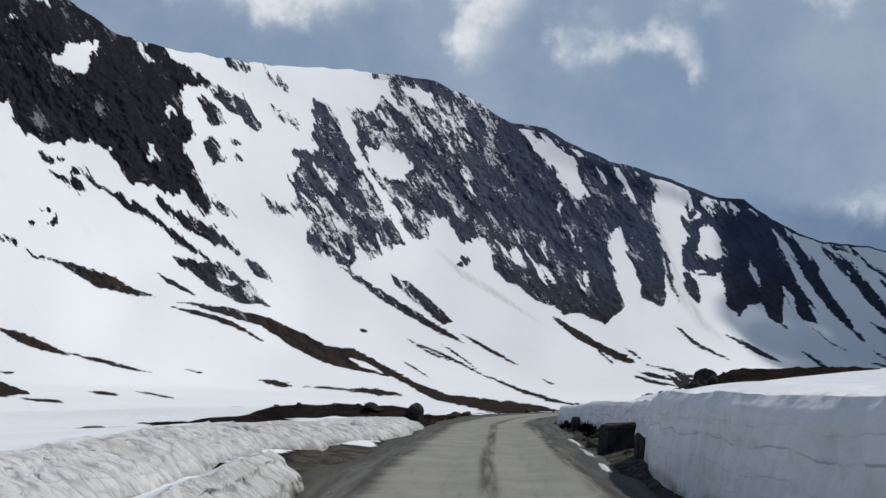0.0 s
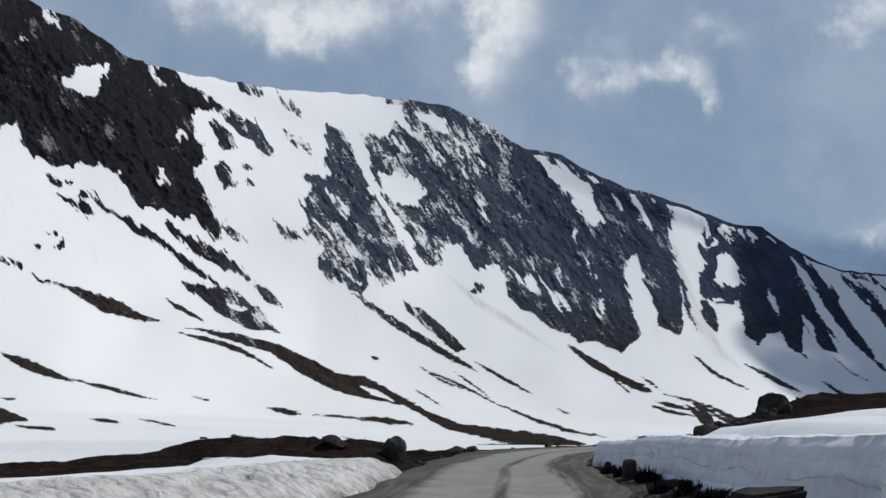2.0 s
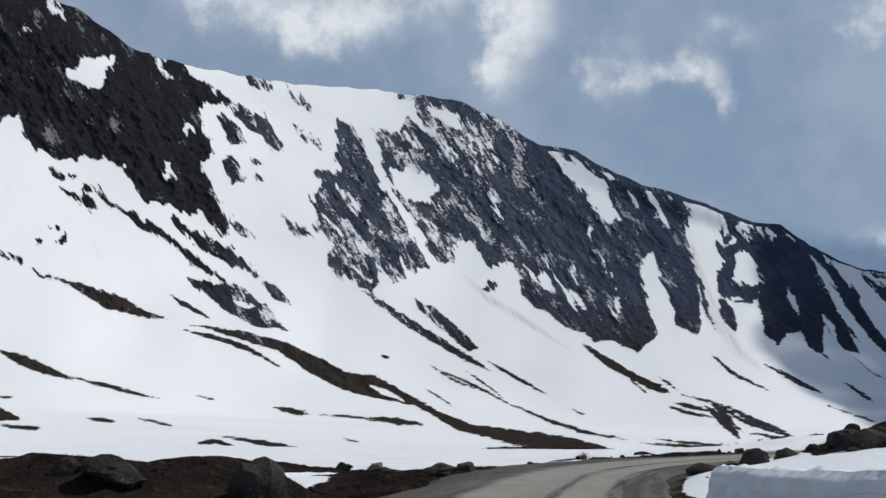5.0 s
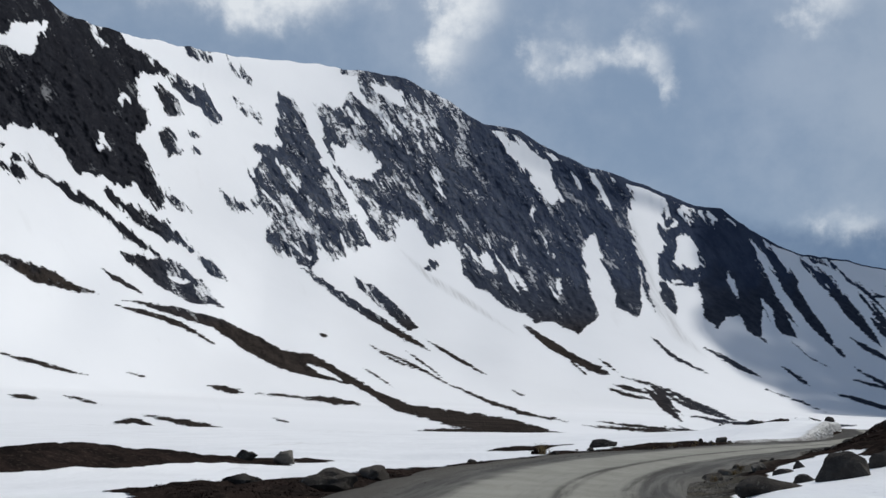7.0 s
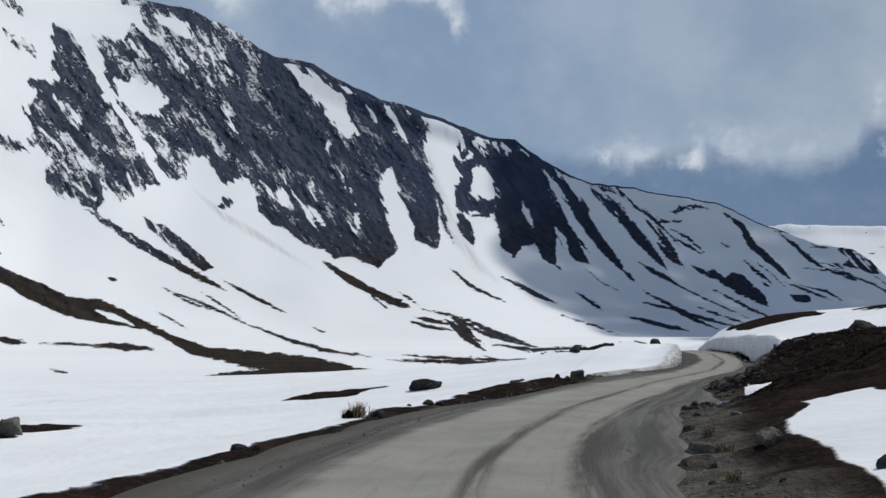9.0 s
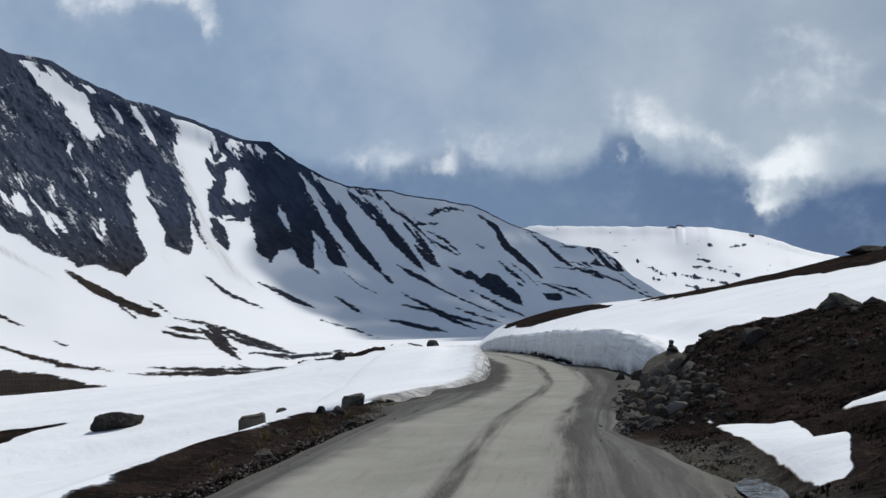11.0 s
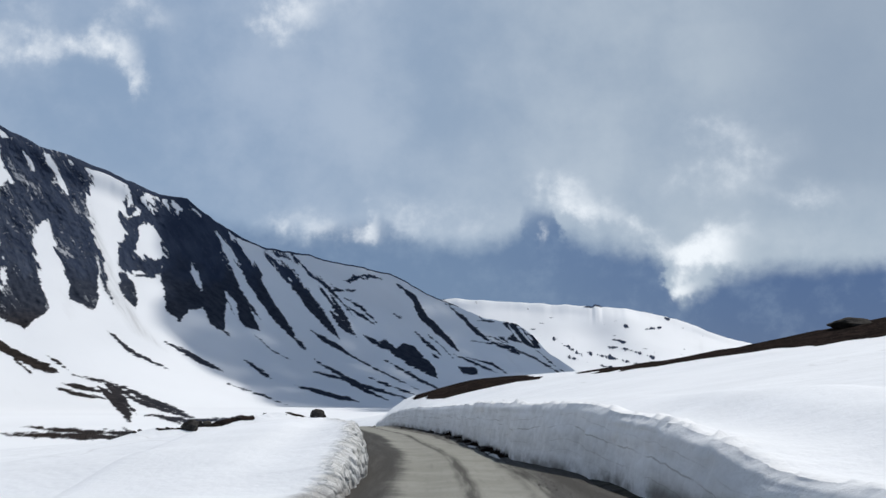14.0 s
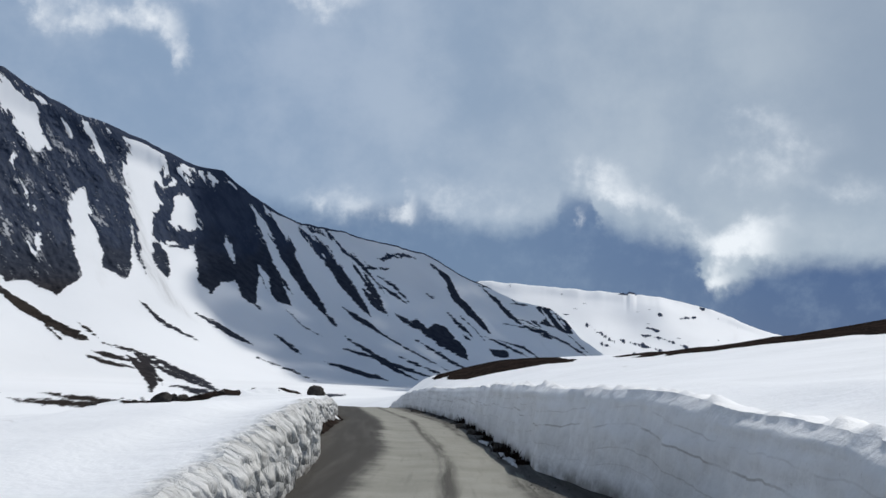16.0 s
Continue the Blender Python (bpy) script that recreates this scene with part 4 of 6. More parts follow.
strip(0.32, (-20.36, 8.43), (-20.02, 7.99))
strip(0.11, (-21.45, 8.08), (-21.02, 8.00))
strip(0.10, (-20.74, 8.68), (-20.37, 8.65))
strip(0.14, (-21.02, 11.36), (-19.94, 11.05))
strip(0.14, (-19.50, 10.54), (-18.95, 10.44))
strip(0.10, (-11.16, 11.73), (-10.71, 11.42))
strip(0.08, (-11.48, 12.56), (-10.89, 12.31))
strip(0.11, (-9.59, 15.93), (-8.54, 15.20))
strip(0.10, (-9.29, 14.28), (-7.59, 13.15))
strip(0.13, (-8.28, 12.14), (-7.25, 11.75))
strip(0.24, (-5.50, 6.29), (-3.46, 4.92), (-1.13, 3.55), (0.89, 2.45))
strip(0.10, (0.60, 3.02), (2.33, 2.06), (3.76, 1.38))
strip(0.08, (-2.12, 2.68), (0.33, 1.59), (2.34, 0.64))
strip(0.11, (1.77, 0.91), (3.77, 0.11), (5.50, -0.42), (7.57, -0.76))
strip(0.21, (5.44, 3.81), (6.86, 2.84), (9.10, 1.76), (9.65, 1.57))
strip(0.26, (0.55, 6.65), (1.18, 6.61))
strip(0.11, (-4.57, 3.13), (-4.11, 2.97))
strip(0.06, (-1.66, 0.28), (-0.54, -0.18))
strip(0.32, (12.00, 6.29), (12.50, 5.33), (12.88, 4.50))
strip(0.34, (16.34, 8.56), (17.26, 7.52), (18.03, 6.12), (18.79, 4.86), (19.56, 3.79), (20.15, 3.05))
strip(0.29, (18.46, 7.49), (19.83, 6.06), (20.73, 4.92), (21.50, 3.93), (22.14, 3.14))
strip(0.10, (18.79, 7.48), (20.42, 6.67), (21.74, 5.57), (22.89, 4.09))
strip(0.11, (21.78, 5.30), (22.35, 4.17), (22.92, 3.27))
strip(0.08, (17.19, 6.01), (17.83, 4.89), (18.47, 4.05))
strip(0.10, (20.07, 3.16), (20.59, 2.60))
strip(0.14, (27.48, 4.71), (28.50, 3.76), (29.37, 2.98))
strip(0.21, (24.80, 5.80), (25.72, 5.12), (26.20, 4.14), (27.35, 3.08), (27.85, 2.57))
strip(0.10, (22.60, 5.95), (23.44, 6.19), (24.26, 6.01))
strip(0.13, (23.25, 3.31), (24.57, 2.57))
strip(0.08, (28.79, 4.02), (29.86, 4.02), (30.79, 3.86))
strip(0.08, (29.65, 3.02), (30.42, 2.72), (30.79, 2.37))
strip(0.06, (28.44, 3.08), (30.03, 2.82), (31.32, 2.32), (32.58, 1.54), (33.09, 1.30))
strip(0.11, (17.68, 2.16), (18.99, 1.30))
strip(0.11, (20.97, 2.17), (23.06, 0.86), (24.37, 0.27))
strip(0.13, (20.06, 0.98), (23.00, 0.19))
strip(0.13, (20.79, 3.55), (22.90, 2.23))
strip(0.08, (24.27, 2.17), (26.86, 0.71))
strip(0.10, (29.25, 3.04), (30.79, 2.43))
strip(0.08, (21.74, 5.57), (22.43, 5.49))
strip(0.08, (25.74, 3.48), (27.02, 2.33))
strip(0.08, (27.57, 2.44), (29.64, 1.54))
strip(0.10, (22.52, 4.71), (23.84, 3.83))
strip(0.19, (21.67, 4.47), (22.84, 3.33))
strip(0.18, (5.47, 3.89), (6.74, 3.06), (8.03, 2.23), (9.32, 1.78))
strip(0.08, (9.08, 2.33), (10.11, 1.68))
strip(0.11, (11.63, 3.45), (12.54, 2.61), (14.39, 1.68))
strip(0.14, (14.17, 2.97), (15.76, 2.10), (16.83, 1.59))
strip(0.13, (9.83, 1.10), (11.66, 0.71))
strip(0.13, (11.81, 1.16), (13.78, 0.28), (15.65, -0.46))
strip(0.10, (14.30, -0.01), (15.60, -0.51))
strip(0.08, (8.93, -0.69), (11.83, -0.92), (15.21, -1.03))
strip(0.13, (15.39, -0.83), (18.06, -0.68), (20.87, -0.46))
strip(0.19, (-5.33, -1.82), (-1.85, -1.72), (1.22, -1.60))
strip(0.23, (0.71, -1.60), (4.37, -1.47), (7.51, -1.51))
strip(0.08, (8.74, -0.87), (11.86, -1.06), (14.46, -1.14))
strip(0.19, (-0.81, -1.59), (2.23, -1.36), (7.44, -1.27))
strip(0.39, (3.08, 6.18), (4.46, 5.24), (5.73, 4.42))
snowfield((-20.36, 15.99), (-19.72, 16.73), (-18.27, 17.05), (-18.58, 16.17), (-19.00, 15.27), (-19.79, 15.65))
snowfield((-15.62, 12.31), (-15.25, 12.20), (-15.12, 11.38), (-15.46, 11.36))
snowfield((-4.44, 12.27), (-3.63, 12.43), (-2.60, 12.10), (-1.95, 11.49), (-2.28, 10.78), (-3.59, 10.97), (-4.19, 11.43))
snowfield((12.96, 8.31), (13.57, 8.38), (13.87, 7.69), (14.06, 6.87), (13.23, 6.78), (12.81, 7.00), (12.60, 7.17), (12.78, 7.63))
snowfield((3.60, 13.53), (4.33, 13.42), (5.62, 12.65), (6.79, 11.60), (6.90, 10.54), (7.20, 9.95), (6.49, 10.01), (6.38, 11.07), (5.34, 11.86), (4.57,
     12.63))
snowfield((-23.37, 13.49), (-22.62, 13.94), (-22.26, 13.13), (-22.53, 12.51), (-23.31, 12.43))
snowfield((-12.06, 5.51), (-11.49, 5.59), (-10.86, 5.33), (-11.48, 5.17))
gully(0.19, (12.21, 10.09), (12.56, 9.27))
gully(0.20, (12.94, 10.07), (13.60, 9.11))
gully(0.17, (13.68, 9.87), (14.20, 9.10))
gully(0.14, (16.80, 5.34), (17.21, 4.78), (17.38, 4.22))
gully(0.09, (11.65, 8.06), (12.03, 7.24))
gully(0.09, (5.57, 10.14), (6.02, 8.94))
gully(0.08, (4.76, 8.15), (5.26, 6.82))
gully(0.08, (3.60, 7.89), (4.23, 6.96))
gully(0.11, (-3.68, 14.26), (-2.63, 13.31))
gully(0.11, (-1.62, 13.75), (-0.72, 12.65))
gully(0.09, (-0.30, 13.50), (0.31, 12.10))
gully(0.09, (0.76, 11.26), (1.37, 9.85))
gully(0.12, (-6.95, 11.48), (-6.35, 10.80))
gully(0.09, (-7.64, 10.19), (-6.73, 9.09))
gully(0.11, (-6.41, 7.68), (-5.23, 6.86))
gully(0.14, (-21.63, 19.06), (-20.78, 18.46))
gully(0.11, (-16.68, 17.06), (-15.36, 16.17))
gully(0.12, (-22.62, 17.89), (-22.38, 17.55))
gully(0.14, (-4.33, 11.28), (-2.98, 9.48), (-2.08, 7.85))
gully(0.34, (-2.54, 15.55), (-1.50, 15.10), (-0.61, 14.47))
gully(0.12, (-0.76, 14.61), (0.45, 12.95))
gully(0.14, (-5.11, 1.61), (-3.39, 0.89))
gully(0.19, (-6.50, 11.08), (-5.84, 10.11))
gully(0.16, (-5.92, 8.83), (-5.12, 8.14))
gully(0.14, (2.41, 7.73), (4.00, 6.33))
gully(0.12, (4.28, 6.90), (5.29, 5.36))
gully(0.12, (1.03, 13.09), (1.62, 12.54))
gully(0.12, (6.70, 5.93), (7.27, 5.09))
gully(0.12, (-14.69, 14.08), (-14.33, 13.64))
gully(0.14, (5.89, 12.79), (7.32, 11.87))
gully(0.20, (8.38, 11.61), (9.16, 10.53), (9.53, 9.45))
gully(0.09, (8.52, 11.61), (10.12, 11.01))
gully(0.14, (15.15, 6.67), (15.78, 5.37))
gully(0.19, (16.45, 7.96), (17.47, 6.00), (18.23, 4.61))
gully(0.09, (12.68, 10.22), (14.01, 9.24))
gully(0.12, (14.30, 9.51), (14.67, 8.55))
gully(0.12, (7.84, 11.21), (8.22, 10.27))
gully(0.12, (7.08, 6.53), (7.26, 5.45))
gully(0.14, (8.55, 7.71), (8.93, 6.63))
gully(0.11, (17.14, 4.92), (17.50, 3.94))
gully(0.09, (6.20, 8.67), (6.83, 7.20))
gully(0.14, (12.67, 6.27), (13.21, 6.12))
gully(0.14, (3.22, 7.36), (4.22, 6.30))
gully(0.14, (4.74, 6.56), (5.75, 5.48))
gully(0.12, (15.12, 9.22), (16.07, 8.79))
gully(0.06, (30.25, 3.84), (30.62, 3.30), (30.95, 2.90))
gully(0.06, (30.70, 3.82), (31.02, 3.36), (31.40, 2.85))
gully(0.05, (30.00, 3.60), (30.40, 3.22))
gully(0.05, (31.10, 3.50), (31.45, 3.05))
strip(0.05, (28.90, 3.30), (29.60, 3.20), (30.20, 2.90), (30.60, 2.45))
strip(0.04, (31.40, 2.70), (32.20, 2.05), (32.90, 1.55))
strip(0.05, (21.90, 2.90), (23.10, 2.10), (24.60, 1.35), (25.90, 0.75))
strip(0.04, (26.40, 3.30), (27.10, 2.75), (27.60, 2.20))
strip(0.04, (18.20, 3.30), (19.00, 2.60), (19.90, 2.15))
strip(0.05, (17.00, 1.10), (18.40, 0.55), (19.70, 0.10))


grey_streak(0.30, (-1.0, 7.6), (0.8, 6.0), (2.7, 4.9), (5.4, 3.2))
# Half shade of the gully, painted as a wide grey band.
grey_streak(0.55, (10.6, 9.6), (11.0, 7.6), (11.6, 5.6), (12.9, 3.6), (14.4, 2.4))


def slope_point(az, el, crest_el):
    fine = np.arange(-75, 56, 0.25)
    foot, crest = (np.interp(az, fine, np.convolve(np.convolve(np.pad(np.interp(fine, *line), 40, "edge"), np.ones(41) / 41, "same"), np.ones(41) / 41, "same")[40:-40]) for line in (FOOT, CREST))
    up = foot + (crest - foot) * np.clip(el / crest_el, 0, 1.2) ** 0.8
    down = np.where(el > -0.5, 480 + (foot - 480) * (el + 0.5) / 0.5, np.interp(el, (-2.2, -1, -0.5), (140, 300, 480)))
    return np.where(el >= 0, up, down)


def build_mountain():
    az = np.concatenate([np.arange(-62, -27, 0.5), np.arange(-27, 36.5, 0.058)])
    crest = np.interp(az, [p[0] for p in SKYLINE], [p[1] for p in SKYLINE])
    even = np.convolve(np.convolve(np.pad(crest, 40, "edge"), np.ones(41) / 41, "valid"), np.ones(41) / 41, "valid")
    crest = crest + (fbm(az * 1.3, az * 0, 4, 3) - 0.5) * 0.22
    low = np.where(az < 14, -2.2, np.interp(az, (14, 22), (-2.2, -0.6)))
    q = np.concatenate([np.linspace(0, 0.22, 60) ** 1.0, np.linspace(0.224, 1, 225)])
    A, Q = np.meshgrid(az, q)
    E_TOP = np.broadcast_to(crest, A.shape)
    E = low + (even - low) * Q + (E_TOP - even) * step(Q, 0.86, 1.0)
    lie = A + 0.62 * E
    u = A + (fbm(lie * 2.1, E * 1.1, 5, 11, 0.62) - 0.5) * (0.20 + 0.55 * step(E, 3.5, 8))
    v = E + (fbm(lie * 2.1, E * 1.1, 5, 15, 0.62) - 0.5) * (0.13 + 0.72 * step(E, 3.5, 8))
    v = v - 0.20 * step(Q, 0.975, 1.0)
    field = np.full(A.shape, -1.0)
    for kind, pts, wide in SHAPES:
        pts = list(pts)
        m = (u > min(p[0] for p in pts) - 1.2) & (u < max(p[0] for p in pts) + 1.2) & (v > min(p[1] for p in pts) - 1.2) & (v < max(p[1] for p in pts) + 1.2)
        if not m.any():
            continue
        val = inside_outline(u[m], v[m], pts) if kind in ("bare", "snow") else inside_line(u[m], v[m], pts, wide)
        field[m] = np.maximum(field[m], val) if kind in ("bare", "strip") else np.minimum(field[m], -val)
    dust_shade = np.zeros(A.shape)
    for pts, wide in GREY_STREAKS:
        dust_shade = np.maximum(dust_shade, step(inside_line(A, E, list(pts), wide), 0.0, wide * 0.7))
    field = np.clip(field, -0.8, 0.8)
    rim = step(Q, 0.983, 0.991) * np.interp(A, (-4.2, -3.4, 16, 18), (0, 1, 1, 0)) * (0.1 + 0.35 * fbm(A * 1.3, E * 2, 3, 77))
    rim = np.maximum(rim, step(Q, 0.991, 0.995) * np.interp(A, (16.5, 18.0, 26.5, 28), (0, 0.45, 0.45, 0)))
    field = np.where(rim > 0.02, np.maximum(field, rim), field)
    R = slope_point(A, E, np.broadcast_to(even, A.shape))
    rocky = step(field, 0.0, 0.25)
    crag = np.abs(fbm(lie * 3.2, E * 2.6, 6, 90, 0.6) - 0.5) * 2
    rib = fbm(lie * 1.6, E * 0.8, 5, 95) - 0.5
    R = R + step(E, -0.2, 2.0) * (rib * 14 * rocky - (crag * 7 - 2) * rocky + (fbm(A * 0.16, E * 0.12, 2, 99) - 0.5) * 70) * (1 - 0.85 * step(Q, 0.9, 1.0))
    Z = EYE.z + R * np.tan(np.radians(E))
    # the back of the crest
    back = [(1.02, 0.997), (1.08, 0.98), (1.2, 0.93), (1.5, 0.7), (1.8, 0.2)]
    for k, h in back:
        R = np.vstack([R, slope_point(az, crest, crest)[None] * k])
        Z = np.vstack([Z, (EYE.z + slope_point(az, crest, crest) * np.tan(np.radians(crest)))[None] * h])
        field = np.vstack([field, np.full((1, len(az)), -0.5)])
        dust_shade = np.vstack([dust_shade, np.zeros((1, len(az)))])
    A = np.vstack([A] + [az[None]] * len(back))
    E = np.vstack([E] + [crest[None]] * len(back))
    flecks = np.interp(A, (-14, -11, 1, 4, 12, 14), (0.22, 1.0, 0.95, 0.5, 0.4, 0.0)) * step(E, 3.0, 5.0)
    soil = step(E + (fbm(A * 2, E * 2, 2, 50) - 0.5) * 2, 7.0, 5.0)
    a = np.radians(A)
    ob = grid_mesh("mountain_1", EYE.x + R * np.sin(a), EYE.y + R * np.cos(a), Z, SLOPE, bare=field, flecks=flecks, soil=soil, darkened=step(A, -10.5, -13.0), strike=(A + 0.62 * E) * 20, rise=E * 20, dust_shade=dust_shade)
    tagged(ob, "long steep mountainside of dark rock streaked with melting snow", "mountain", kind="structure")


build_mountain()


FAR_MARKS = ((0.10, (35.9, 3.78), (36.25, 3.66)), (0.07, (37.1, 3.55), (37.7, 3.62)), (0.09, (37.9, 4.05), (38.1, 4.0)), (0.06, (40.1, 3.30), (41.1, 3.22)), (0.04, (35.2, 2.75), (36.4, 2.55), (37.4, 2.2)), (0.04, (34.0, 2.5), (35.6, 2.15), (37.0, 1.75)), (0.04, (33.2, 2.3), (34.6, 1.9), (36.0, 1.6)), (0.04, (35.4, 3.1), (36.1, 2.95)), (0.05, (32.6, 3.2), (33.4, 2.7), (34.2, 2.2)))


def build_far_hill():
    az = np.arange(22, 60, 0.08)
    top = np.interp(az, (22, 26, 28.0, 29.5, 31.5, 34, 36.5, 38.5, 40.5, 43, 46, 60), (4.2, 5.0, 5.15, 5.05, 4.9, 4.75, 4.5, 4.0, 3.2, 2.4, 1.6, 0.5))
    knob = np.exp(-((az - 34.6) / 0.42) ** 4)
    top = top + (fbm(az * 1.5, az * 0, 4, 6) - 0.5) * 0.12 + 0.16 * knob * fbm(az * 6, az * 0, 2, 9)
    q = np.linspace(0, 1, 90)
    A, Q = np.meshgrid(az, q)
    level = np.convolve(np.pad(top, 30, "edge"), np.ones(61) / 61, "valid")
    E = -0.4 + (level + 0.4) * Q + (top - level) * step(Q, 0.8, 1.0)
    R = 2500 + 700 * Q + (fbm(A * 0.3, E * 0.5, 2, 40) - 0.5) * 90 * step(Q, 0.0, 0.3) * (1 - step(Q, 0.9, 1.0))
    Z = EYE.z + R * np.tan(np.radians(E))
    field = np.maximum((fbm(A * 2.6, E * 7, 5, 47) - 0.85) * 3.0, (fbm(A * 0.9 + E * 1.8, E * 11, 5, 57) - 0.80) * 2.2) + 0.10 * step(E, 2.2, 1.4) + 1.1 * np.exp(-(((A - 34.6) / 0.5) ** 4)) * step(Q, 0.978, 0.99)
    for wide, *line in FAR_MARKS:
        field = np.maximum(field, inside_line(A + (fbm(A * 6, E * 6, 3, 63) - 0.5) * 0.3, E + (fbm(A * 7, E * 7, 3, 64) - 0.5) * 0.16, list(line), wide) * 1.6)
    for k, h in ((1.05, 0.99), (1.2, 0.9), (1.4, 0.3)):
        R, Z = np.vstack([R, R[89:90] * k]), np.vstack([Z, Z[89:90] * h])
        A, E, field = np.vstack([A, az[None]]), np.vstack([E, top[None]]), np.vstack([field, np.full((1, len(az)), -0.5)])
    a = np.radians(A)
    ob = grid_mesh("mountain_2", EYE.x + R * np.sin(a), EYE.y + R * np.cos(a), Z, SLOPE, bare=np.clip(field, -0.8, 0.8), flecks=0 * A, soil=0 * A, darkened=0 * A, strike=A * 16, rise=E * 16)
    tagged(ob, "broad sunlit snow mountain closing the end of the valley", "mountain", kind="structure")


build_far_hill()

# ---- shapes ----


def mesh_of(bm, name, mat, smooth=True):
    me = bpy.data.meshes.new(name)
    bm.to_mesh(me)
    bm.free()
    for p in me.polygons:
        p.use_smooth = smooth
    me.materials.append(mat)
    if smooth:
        me.set_sharp_from_angle(angle=radians(27))
    return me


def part(name, bm, mat, parent, label="", smooth=True):
    ob = new(name, mesh_of(bm, name, mat, smooth))
    ob.parent = parent
    return tagged(ob, label)


def rock_bm(size, seed, detail=3, cuts=11, rough=0.13, keen=0.42):
    """An angular weathered stone about size (x, y, z) metres, standing on z = 0."""
    rnd = random.Random(seed)
    bm = bmesh.new()
    bmesh.ops.create_icosphere(bm, subdivisions=detail, radius=1.0)
    planes = []
    for _ in range(cuts):
        n = Vector((rnd.gauss(0, 1), rnd.gauss(0, 1), rnd.gauss(0, 0.8))).normalized()
        planes.append((n, rnd.uniform(keen, keen + 0.38)))
    off = Vector((rnd.uniform(-50, 50), rnd.uniform(-50, 50), rnd.uniform(-50, 50)))
    for v in bm.verts:
        p = v.co.copy()
        for n, h in planes:
            over = p.dot(n) - h
            if over > 0:
                p -= n * over * 0.86
        p *= 1 + rough * noise.fractal(p * 1.6 + off, 0.9, 2.0, 4) + 0.35 * rough * noise.fractal(p * 5 + off, 0.9, 2.0, 3)
        v.co = Vector((p.x * size[0] / 2, p.y * size[1] / 2, p.z * size[2] * 0.62))
    lo = [min(v.co[i] for v in bm.verts) for i in range(3)]
    hi = [max(v.co[i] for v in bm.verts) for i in range(3)]
    for v in bm.verts:
        v.co = Vector(((v.co.x - (lo[0] + hi[0]) / 2) * size[0] / (hi[0] - lo[0]), (v.co.y - (lo[1] + hi[1]) / 2) * size[1] / (hi[1] - lo[1]), (v.co.z - lo[2]) * size[2] * 1.5 / (hi[2] - lo[2]) - 0.5 * size[2]))
    return bm


def boulder(x, y, size, seed, label, mat=None, turn=0.0, sink=0.0, name="boulder", group=""):
    ob = new(name, mesh_of(rock_bm(size, seed, 3, 10, 0.2, 0.5), name, mat or (DARK if "dark" in label else STONE)))
    ob.matrix_world = pose(x, y, ground_at(x, y) - sink, 0, 0, turn)
    return tagged(ob, label, "boulder", group)


# ---- snow banks ----


